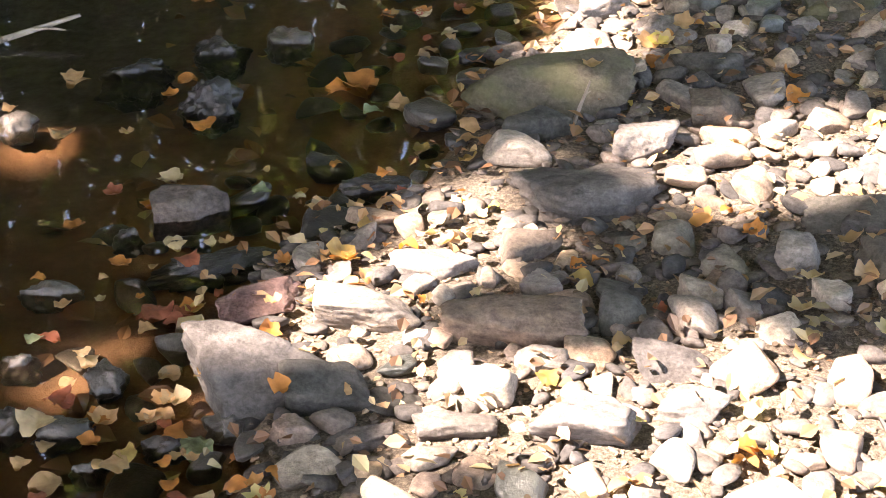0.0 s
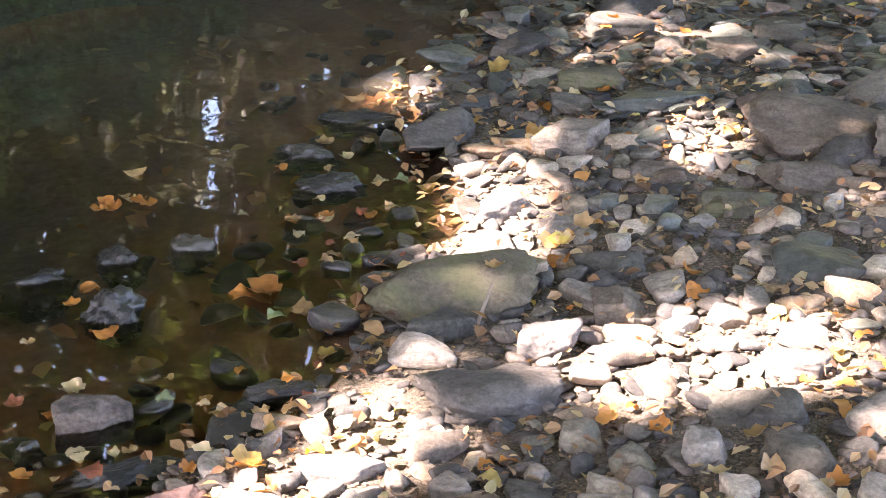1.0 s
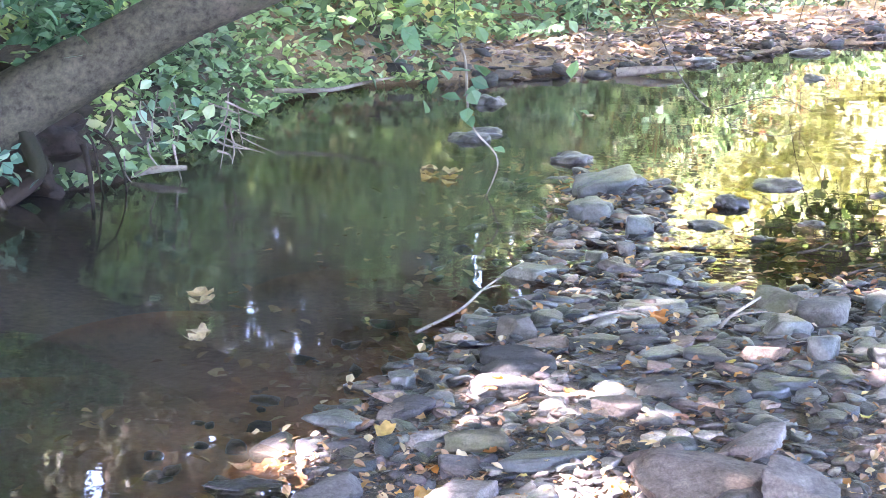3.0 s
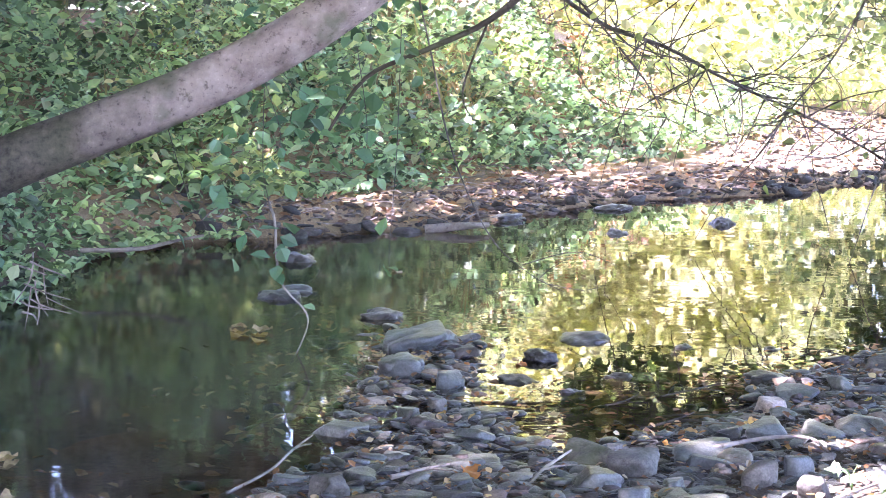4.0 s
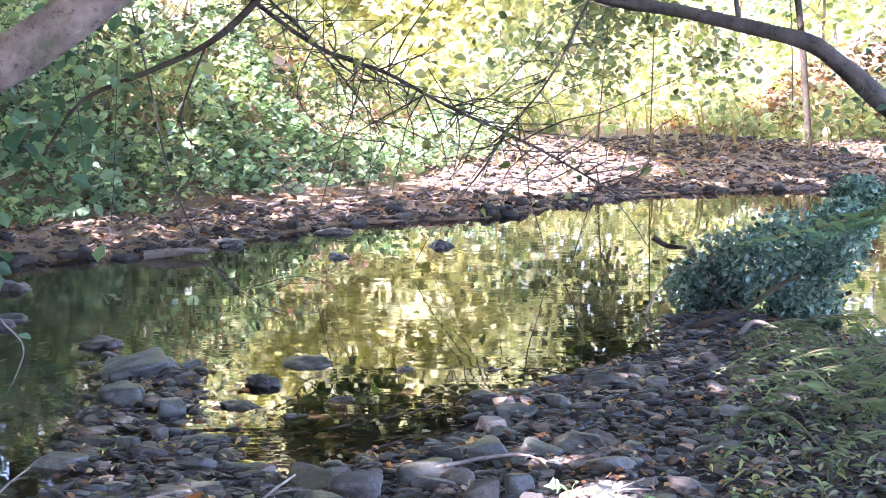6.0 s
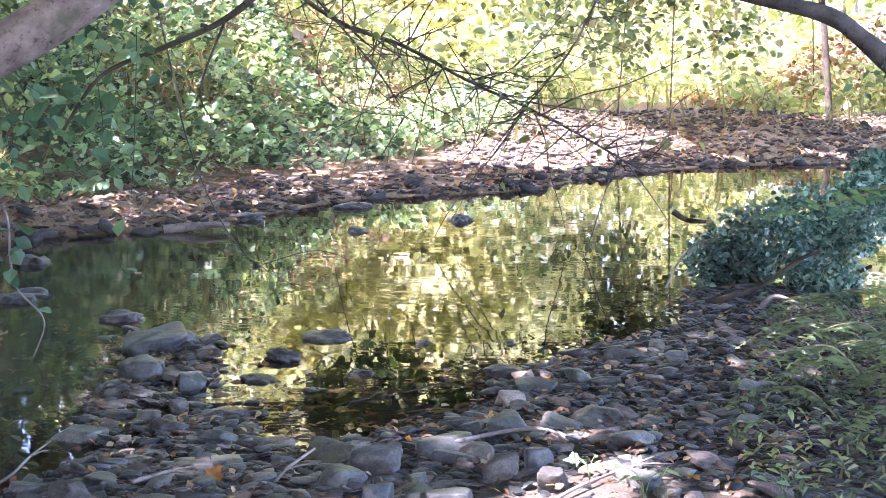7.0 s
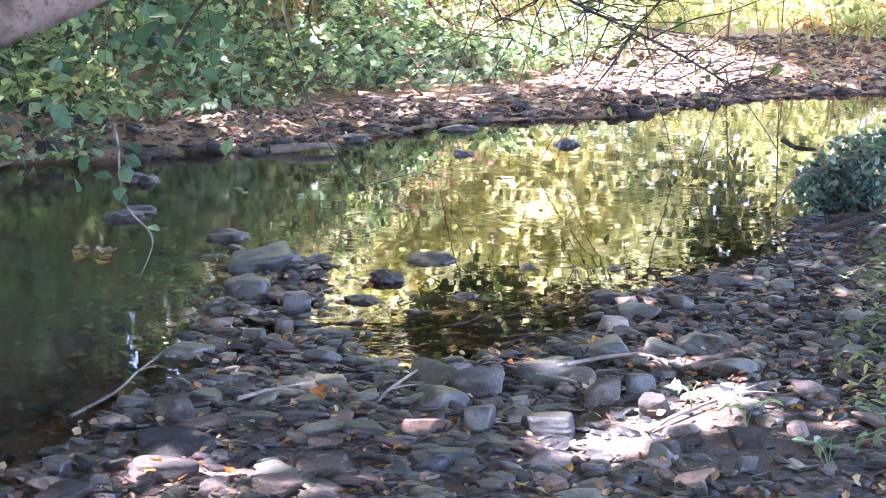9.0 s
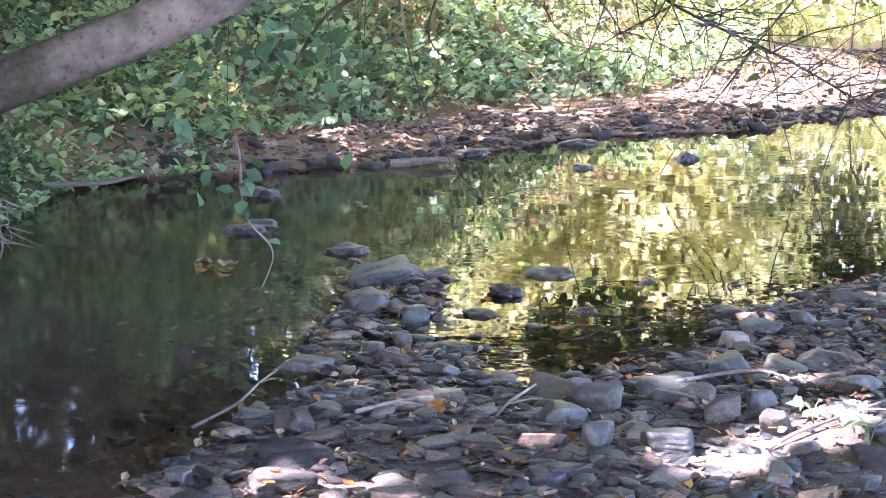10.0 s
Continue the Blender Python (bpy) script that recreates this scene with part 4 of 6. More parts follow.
def fallen_leaf(x, y, size, kind):
    """A single dry leaf: on the water it floats, on land it lies on what is below it."""
    rng = np.random.default_rng(int(abs(x) * 9973 + abs(y) * 31337))
    n = int(rng.integers(4))
    if (kind, n) not in _LEAVES:
        _LEAVES[kind, n] = mesh_np("fallen_leaf", *leaf_shape(np.random.default_rng(n), n % 3), LEAF[kind])
    z = ground_z(x, y)
    wet = z < 0
    over = [c * 0.5 for a, b, c in PLACED if math.hypot(x - a, y - b) < c * 0.8]
    lift = 0.003 if wet else 0.02
    if over:
        z, lift = max(z, 0), max(over) * 0.9
    label = f"{kind} fallen leaf floating on the stream" if wet and not over else f"dry curled {kind} leaf lying on the stones"
    ob = tagged(new("fallen_leaf", _LEAVES[kind, n]), label, "leaf", "fallen leaves")
    s = size * 0.5
    tilt = rng.uniform(-6, 6, 2) if wet else rng.uniform(-28, 28, 2)
    ob.matrix_world = pose(x, y, max(z, 0) + lift, *tilt, rng.uniform(0, 360)) @ Matrix.Diagonal((s, s, s, 1))


fallen_leaf(-1.47, 3.24, 0.092, "orange")
fallen_leaf(-1.51, 3.21, 0.061, "orange")
fallen_leaf(-1.36, 3.18, 0.066, "tan")
fallen_leaf(-1.29, 3.20, 0.048, "tan")
fallen_leaf(-1.40, 3.13, 0.054, "green")
fallen_leaf(-1.16, 3.08, 0.052, "tan")
fallen_leaf(-1.14, 3.02, 0.051, "tan")
fallen_leaf(-1.23, 3.00, 0.043, "yellow")
fallen_leaf(-1.70, 2.95, 0.077, "orange")
fallen_leaf(-1.83, 3.05, 0.043, "orange")
fallen_leaf(-2.06, 3.05, 0.063, "tan")
fallen_leaf(-1.95, 2.81, 0.053, "pale")
fallen_leaf(-1.65, 2.71, 0.045, "pale")
fallen_leaf(-1.62, 2.61, 0.049, "red")
fallen_leaf(-1.29, 3.45, 0.044, "orange")
fallen_leaf(-1.39, 3.39, 0.044, "tan")
fallen_leaf(-1.45, 3.40, 0.051, "red")
fallen_leaf(-1.40, 3.47, 0.045, "tan")
fallen_leaf(-1.57, 3.62, 0.047, "orange")
fallen_leaf(-1.51, 3.68, 0.051, "orange")
fallen_leaf(-1.40, 3.71, 0.047, "orange")
fallen_leaf(-1.35, 3.73, 0.043, "tan")
fallen_leaf(-1.69, 3.62, 0.038, "pale")
fallen_leaf(-1.38, 3.54, 0.045, "pale")
fallen_leaf(-1.52, 3.56, 0.046, "pale")
fallen_leaf(-2.03, 3.58, 0.055, "orange")
fallen_leaf(-2.01, 3.64, 0.039, "tan")
fallen_leaf(-1.96, 3.62, 0.044, "orange")
fallen_leaf(-2.03, 3.54, 0.044, "orange")
fallen_leaf(-1.33, 3.92, 0.047, "yellow")
fallen_leaf(-1.23, 3.80, 0.068, "pale")
fallen_leaf(-1.33, 2.73, 0.038, "pale")
fallen_leaf(-1.38, 2.74, 0.030, "pale")
fallen_leaf(-1.44, 2.70, 0.041, "green")
fallen_leaf(-1.46, 2.52, 0.031, "pale")
fallen_leaf(-1.37, 2.89, 0.034, "orange")
fallen_leaf(-1.46, 2.10, 0.040, "pale")
fallen_leaf(-1.35, 1.96, 0.053, "tan")
fallen_leaf(-1.18, 1.95, 0.081, "green")
fallen_leaf(-1.28, 1.99, 0.036, "pale")
fallen_leaf(-1.59, 2.23, 0.035, "tan")
fallen_leaf(-1.43, 1.98, 0.046, "red")
fallen_leaf(-1.32, 2.12, 0.042, "pale")
fallen_leaf(-1.18, 2.49, 0.070, "yellow")
fallen_leaf(-1.44, 2.26, 0.044, "red")
fallen_leaf(-1.37, 2.30, 0.041, "yellow")
fallen_leaf(-1.10, 2.93, 0.042, "yellow")
fallen_leaf(-0.78, 2.60, 0.040, "orange")
fallen_leaf(-0.75, 2.63, 0.040, "orange")
fallen_leaf(-0.72, 2.69, 0.038, "orange")
fallen_leaf(-0.51, 2.78, 0.046, "orange")
fallen_leaf(-0.60, 2.48, 0.030, "red")
fallen_leaf(-0.54, 2.61, 0.039, "tan")
fallen_leaf(-0.34, 2.78, 0.051, "tan")
fallen_leaf(-0.30, 2.68, 0.049, "tan")
fallen_leaf(-0.59, 3.49, 0.055, "orange")
fallen_leaf(-0.56, 3.40, 0.060, "orange")
fallen_leaf(-0.71, 2.23, 0.043, "yellow")
fallen_leaf(-0.89, 2.40, 0.038, "pale")
fallen_leaf(-0.88, 3.49, 0.062, "orange")
fallen_leaf(-0.93, 3.58, 0.057, "tan")
fallen_leaf(-0.96, 3.26, 0.047, "tan")
fallen_leaf(-1.27, 2.05, 0.055, "pale")
fallen_leaf(-1.31, 2.50, 0.031, "pale")
fallen_leaf(-1.06, 2.67, 0.036, "pale")
fallen_leaf(-1.13, 2.70, 0.047, "pale")
fallen_leaf(-1.07, 2.62, 0.041, "pale")
fallen_leaf(-1.02, 2.60, 0.041, "tan")
fallen_leaf(-1.19, 2.71, 0.037, "tan")
fallen_leaf(-1.19, 2.62, 0.036, "yellow")
fallen_leaf(-1.26, 2.74, 0.038, "tan")
fallen_leaf(-1.18, 2.77, 0.034, "red")
fallen_leaf(-1.32, 2.67, 0.034, "tan")
fallen_leaf(-1.24, 2.83, 0.033, "orange")
fallen_leaf(-1.00, 2.10, 0.036, "tan")
fallen_leaf(-1.10, 1.94, 0.039, "orange")
fallen_leaf(-1.34, 1.90, 0.040, "orange")
fallen_leaf(-1.26, 2.46, 0.032, "tan")
fallen_leaf(-0.24, 3.12, 0.044, "yellow")
fallen_leaf(-0.81, 3.98, 0.048, "tan")
fallen_leaf(-0.88, 3.70, 0.052, "tan")
fallen_leaf(-1.33, 3.92, 0.059, "yellow")
fallen_leaf(-1.39, 4.76, 0.072, "yellow")
fallen_leaf(-2.54, 6.23, 0.112, "pale")
fallen_leaf(-2.36, 5.72, 0.090, "pale")
fallen_leaf(-2.41, 9.15, 0.114, "yellow")
fallen_leaf(-2.28, 9.07, 0.101, "yellow")
fallen_leaf(-2.06, 3.79, 0.066, "tan")
fallen_leaf(-2.00, 3.56, 0.058, "orange")
fallen_leaf(-1.99, 3.63, 0.036, "pale")
fallen_leaf(-1.93, 3.61, 0.047, "orange")
fallen_leaf(-0.79, 6.15, 0.088, "orange")
fallen_leaf(-1.41, 3.95, 0.051, "green")
fallen_leaf(-1.45, 3.93, 0.042, "pale")
fallen_leaf(-1.56, 3.62, 0.045, "tan")
fallen_leaf(-1.50, 3.68, 0.046, "orange")
fallen_leaf(-1.35, 3.73, 0.040, "tan")
fallen_leaf(-1.37, 3.52, 0.039, "tan")
fallen_leaf(-1.16, 5.20, 0.052, "orange")
fallen_leaf(-1.07, 5.20, 0.059, "orange")
fallen_leaf(-1.33, 4.90, 0.050, "tan")
fallen_leaf(-1.74, 4.50, 0.073, "tan")
fallen_leaf(-1.65, 4.63, 0.065, "tan")
fallen_leaf(-1.42, 3.71, 0.046, "red")
fallen_leaf(-1.55, 3.77, 0.041, "pale")
fallen_leaf(-1.59, 4.05, 0.044, "pale")
fallen_leaf(-1.68, 4.13, 0.059, "tan")
fallen_leaf(-1.32, 8.24, 0.090, "pale")
fallen_leaf(-1.43, 8.01, 0.067, "pale")
fallen_leaf(-1.61, 8.54, 0.061, "pale")
fallen_leaf(-0.95, 6.39, 0.054, "tan")
fallen_leaf(-0.93, 4.76, 0.042, "tan")
fallen_leaf(-0.94, 5.20, 0.052, "orange")
fallen_leaf(-0.82, 4.95, 0.056, "tan")
fallen_leaf(-0.55, 4.96, 0.049, "tan")
fallen_leaf(-0.89, 4.26, 0.041, "orange")
fallen_leaf(-1.03, 4.40, 0.060, "tan")
fallen_leaf(-0.65, 4.36, 0.059, "yellow")
fallen_leaf(-1.79, 4.79, 0.040, "pale")
fallen_leaf(-0.61, 7.40, 0.057, "pale")
fallen_leaf(-0.79, 6.11, 0.084, "orange")
fallen_leaf(-1.35, 8.22, 0.106, "pale")
fallen_leaf(-1.32, 8.53, 0.077, "pale")
fallen_leaf(-1.44, 8.02, 0.088, "pale")
fallen_leaf(-1.63, 8.52, 0.072, "pale")
fallen_leaf(-0.61, 8.31, 0.074, "pale")
fallen_leaf(-0.23, 7.14, 0.060, "pale")
fallen_leaf(-2.40, 9.09, 0.107, "yellow")
fallen_leaf(-2.26, 8.97, 0.088, "yellow")
fallen_leaf(-1.17, 5.14, 0.048, "orange")
fallen_leaf(-1.08, 5.17, 0.048, "orange")
fallen_leaf(-2.00, 18.08, 0.103, "pale")
fallen_leaf(0.59, 6.99, 0.054, "pale")
fallen_leaf(1.52, 9.69, 0.075, "pale")
fallen_leaf(-0.90, 8.65, 0.066, "pale")
fallen_leaf(-1.10, 8.48, 0.065, "orange")
fallen_leaf(0.84, 7.27, 0.052, "pale")
fallen_leaf(0.41, 6.61, 0.055, "tan")
fallen_leaf(0.09, 5.35, 0.049, "tan")
fallen_leaf(-0.05, 6.34, 0.053, "orange")
fallen_leaf(-0.46, 5.29, 0.038, "orange")
fallen_leaf(-0.41, 6.70, 0.043, "tan")
fallen_leaf(-0.86, 8.51, 0.071, "orange")
fallen_leaf(-0.92, 7.64, 0.059, "orange")
fallen_leaf(1.42, 10.50, 0.114, "pale")
fallen_leaf(1.73, 10.83, 0.118, "tan")
fallen_leaf(-1.43, 1.90, 0.072, "pale")
fallen_leaf(-1.18, 1.95, 0.084, "green")
fallen_leaf(-1.36, 1.96, 0.054, "orange")
fallen_leaf(-1.45, 1.99, 0.056, "red")
fallen_leaf(-1.34, 1.79, 0.065, "tan")
fallen_leaf(-1.58, 2.12, 0.039, "green")
fallen_leaf(-1.47, 2.10, 0.038, "pale")
fallen_leaf(-1.56, 2.14, 0.044, "red")
fallen_leaf(-1.29, 1.99, 0.036, "tan")
fallen_leaf(-1.26, 1.87, 0.044, "yellow")
fallen_leaf(-1.26, 1.84, 0.052, "tan")
fallen_leaf(-1.19, 1.87, 0.035, "orange")
fallen_leaf(-1.10, 1.82, 0.050, "pale")
fallen_leaf(-1.06, 1.85, 0.042, "orange")
fallen_leaf(-1.01, 1.89, 0.042, "orange")
fallen_leaf(-1.43, 2.28, 0.069, "red")
fallen_leaf(-1.38, 2.31, 0.049, "orange")
fallen_leaf(-1.39, 2.28, 0.044, "red")
fallen_leaf(-1.63, 2.61, 0.049, "orange")
fallen_leaf(-1.64, 2.71, 0.056, "pale")
fallen_leaf(-2.12, 2.88, 0.037, "tan")
fallen_leaf(-1.95, 2.81, 0.071, "tan")
fallen_leaf(-1.31, 2.11, 0.047, "tan")
fallen_leaf(-1.15, 1.83, 0.034, "red")
fallen_leaf(-1.41, 1.82, 0.035, "tan")
fallen_leaf(-1.33, 1.74, 0.043, "red")
fallen_leaf(-1.28, 1.76, 0.034, "tan")
fallen_leaf(-1.18, 2.48, 0.050, "orange")
fallen_leaf(-1.21, 2.50, 0.040, "tan")
fallen_leaf(-1.83, 3.14, 0.056, "orange")
fallen_leaf(-2.07, 3.05, 0.057, "tan")


for x, y, size, kind in ((-2.47, 9.38, 0.13, "pale"), (-2.32, 9.25, 0.12, "pale"), (-1.36, 8.31, 0.08, "pale"), (-0.73, 8.04, 0.07, "pale"), (-1.98, 11.6, 0.12, "pale"), (-0.37, 6.9, 0.07, "pale"), (-1.55, 7.6, 0.07, "pale"),
                         (-1.57, 8.6, 0.08, "pale"), (-0.04, 7.05, 0.06, "tan"), (-2.59, 6.34, 0.12, "pale"), (-2.41, 5.84, 0.11, "pale"), (-0.16, 7.0, 0.06, "green"), (-3.0, 12.6, 0.12, "green")):
    fallen_leaf(x, y, size, kind)


def leaf_litter():
    rng = np.random.default_rng(5)
    shapes = [leaf_shape(np.random.default_rng(n), n % 3) for n in range(9)]
    pieces = []
    for k in range(620):
        near = k < 520
        y, x = rng.uniform(1.8 if near else 5.0, 4.6 if near else 9.0), rng.uniform(-1.6, 1.4)
        b = float(inside_by(BAR, np.array([x]), np.array([y]))[0])
        if b > 0.02 and x < 0.22 * y and clear(x, y, 0.02, 0.72):
            v, f = shapes[k % 9]
            r = 0.5 * rng.uniform(0.02, 0.05) * (1 + 0.03 * y)
            m = np.array(pose(0, 0, 0, *rng.uniform(-28, 28, 2), rng.uniform(0, 360)).to_3x3())
            pieces.append(((v * r) @ m.T + (x, y, max(ground_z(x, y), 0) + 0.02), f))
    tagged(new("scattered_leaves", mesh_np("scattered_leaves", *join(pieces), LITTER)), "orange, tan and yellow dry leaves strewn between the stones", "leaf litter", kind="stuff")
    r3 = np.random.default_rng(6)
    for k in range(34):
        y = r3.uniform(1.9, 4.2)
        x = -1.2 - 0.75 * r3.random() ** 1.5
        b = float(inside_by(BAR, np.array([x]), np.array([y]))[0])
        if b < 0.05:
            fallen_leaf(x, y, r3.uniform(0.02, 0.05), r3.choice(["orange", "tan", "pale", "red"], p=(0.3, 0.3, 0.12, 0.28)))
    for k in range(46):
        fallen_leaf(r3.uniform(-1.75, -1.05), r3.uniform(1.78, 2.55), r3.uniform(0.02, 0.05), r3.choice(["orange", "tan", "pale", "red"], p=(0.25, 0.25, 0.15, 0.35)))
    s = spots_in(rng, 15000, -2.0, 3.4, 1.6, 10.5, lambda x, y: (inside_by(BAR, x, y) > -0.1) & (x < 0.27 * y + 0.9) & ((y < 5) | (rng.random(len(x)) < 0.4)))
    c = np.column_stack([s, np.maximum(height(s[:, 0], s[:, 1]), 0) + rng.uniform(0.01, 0.04, len(s))])
    tagged(new("leaf_litter", leaf_cloud("leaf_litter", c, rng.uniform(0.014, 0.036, len(c)) * (0.95 + 0.03 * c[:, 1]), LITTER_FINE, rng, 1.0, 0.7)), "brown and yellow leaf litter between the stones", "leaf litter", kind="stuff")
    s = spots_in(rng, 3200, -2.8, 1.6, 1.4, 10.5, lambda x, y: (inside_by(BAR, x, y) < 0) & (rng.random(len(x)) < np.clip(1.1 + inside_by(BAR, x, y) * 0.9, 0.08, 1)))
    c = np.column_stack([s, height(s[:, 0], s[:, 1]) + rng.uniform(0.004, 0.02, len(s))])
    tagged(new("sunken_litter", leaf_cloud("sunken_litter", c, rng.uniform(0.03, 0.08, len(c)), LITTER_FINE, rng, 2.0, 0.7)), "brown sunken leaves on the stream bed", "leaf litter", kind="stuff")
    s = spots_in(rng, 16000, -6, 9, 12, 25, lambda x, y: (inside_by(FAR, x, y) > 0.1) & (inside_by(FAR, x, y) < 4.0) & ((y < 18.5) | (x < -0.8) | (x > 2.4) | (rng.random(len(x)) < 0.25)))
    c = np.column_stack([s, height(s[:, 0], s[:, 1]) + rng.uniform(0.0, 0.06, len(s))])
    tagged(new("bank_litter", leaf_cloud("bank_litter", c, 0.03 + 0.09 * rng.random(len(c)) ** 2, LITTER_FINE, rng, 1.0, 0.6)), "dry brown leaf litter on the far bank", "leaf litter", kind="stuff")


leaf_litter()


# ---- the leaning tree ----
def leaning_tree():
    tree = tagged(new("leaning_tree"), "grey-brown tree leaning out over the stream", "tree")
    tree.location = (-4.2, 8.1, 0.1)
    inv = Matrix.Translation(-Vector(tree.location))

    def put(name, pieces, material, label=""):
        v, f = join(pieces)
        me = mesh_np(name, v, f, material)
        me.transform(inv)
        return part(name, me, tree, label)

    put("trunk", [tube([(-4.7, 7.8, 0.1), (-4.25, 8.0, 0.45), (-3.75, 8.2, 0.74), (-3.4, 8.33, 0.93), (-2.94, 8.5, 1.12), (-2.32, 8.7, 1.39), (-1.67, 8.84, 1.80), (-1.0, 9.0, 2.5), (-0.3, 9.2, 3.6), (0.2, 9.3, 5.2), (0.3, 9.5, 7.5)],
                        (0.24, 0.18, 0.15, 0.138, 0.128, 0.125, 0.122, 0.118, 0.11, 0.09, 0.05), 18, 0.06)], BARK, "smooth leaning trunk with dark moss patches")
    rng = np.random.default_rng(31)
    # the root plate: a lumpy mossy mass under the trunk, coloured dark for shade
    d, f = ico(5)
    push = np.array([noise.fractal(Vector(p * 3.2), 0.75, 2.1, 6) for p in d])
    put("root_plate", [(d * (1 + 0.35 * push)[:, None] * (0.6, 0.5, 0.38) + (-4.66, 8.3, 0.26), f)], SHADED_ROOT_BARK, "mossy root plate above the water, darkened in colour for shade")
    for k in range(7):
        a = rng.uniform(-2.6, 0.6)
        x0, y0 = -4.35 + 0.5 * math.cos(a) + rng.uniform(-0.1, 0.1), 8.1 + 0.45 * math.sin(a) + rng.uniform(-0.1, 0.1)
        l, z0 = rng.uniform(0.02, 0.16), rng.uniform(0.12, 0.4)
        b = a + rng.uniform(-0.6, 0.6)
        p = [(x0, y0, z0), (x0 + 0.5 * l * math.cos(b), y0 + 0.5 * l * math.sin(b), z0 * 0.8), (x0 + 0.9 * l * math.cos(b), y0 + 0.9 * l * math.sin(b), z0 * 0.35 + rng.uniform(-0.05, 0.05)), (x0 + l * math.cos(b + 0.3), y0 + l * math.sin(b + 0.3), -0.08)]
        r = rng.uniform(0.006, 0.022)
        put("root", [tube(p, (r, r * 0.9, r * 0.7, r * 0.4), 7, 0.3)], SHADED_ROOT_BARK)
    put("root", [tube([(-4.3, 7.88, 0.62), (-4.22, 7.91, 0.45), (-4.15, 7.95, 0.36), (-4.1, 7.97, 0.23), (-4.098, 7.975, 0.13), (-4.17, 7.94, 0.06), (-4.32, 7.87, -0.04)], (0.06, 0.05, 0.045, 0.04, 0.038, 0.042, 0.05), 12, 0.35)], SHADED_ROOT_BARK, "thick twisted root curling down to the water")
    put("root", [tube([(-4.6, 7.75, 0.16), (-4.4, 7.78, 0.14), (-4.27, 7.82, 0.07), (-4.2, 7.85, -0.06)], (0.04, 0.035, 0.03, 0.02), 9, 0.25)], DARK_BARK)
    return tree


leaning_tree()


def branch(name, label, paths, radius, material, leaves=(), leaf_material=None, leaf_size=0.07, category="branch", side=0.33):
    """A branch with its side twigs, and leaves at given spots."""
    ob = tagged(new(name), label, category)
    ob.location = paths[0][0]
    inv = Matrix.Translation(-Vector(paths[0][0]))
    for k, p in enumerate(paths):
        r = radius * (1 if k == 0 else side)
        me = mesh_np("limb" if k == 0 else "twig", *tube(p, np.linspace(r, r * 0.35, len(p)), 7, 0.2), material)
        me.transform(inv)
        part("limb" if k == 0 else "twig", me, ob)
    if len(leaves):
        rng = np.random.default_rng(len(leaves) * 13 + 1)
        me = leaf_cloud("foliage", np.array(leaves), leaf_size * rng.uniform(0.7, 1.3, len(leaves)), leaf_material, rng, 0.3, 0.85)
        me.transform(inv)
        part("foliage", me, ob)
    return ob


def sprays(rng, p, n, spread):
    p = np.array(p)
    t = rng.uniform(0, len(p) - 1.001, n)
    i = t.astype(int)
    u = (t - i)[:, None]
    return p[i] * (1 - u) + p[i + 1] * u + rng.normal(0, spread, (n, 3))


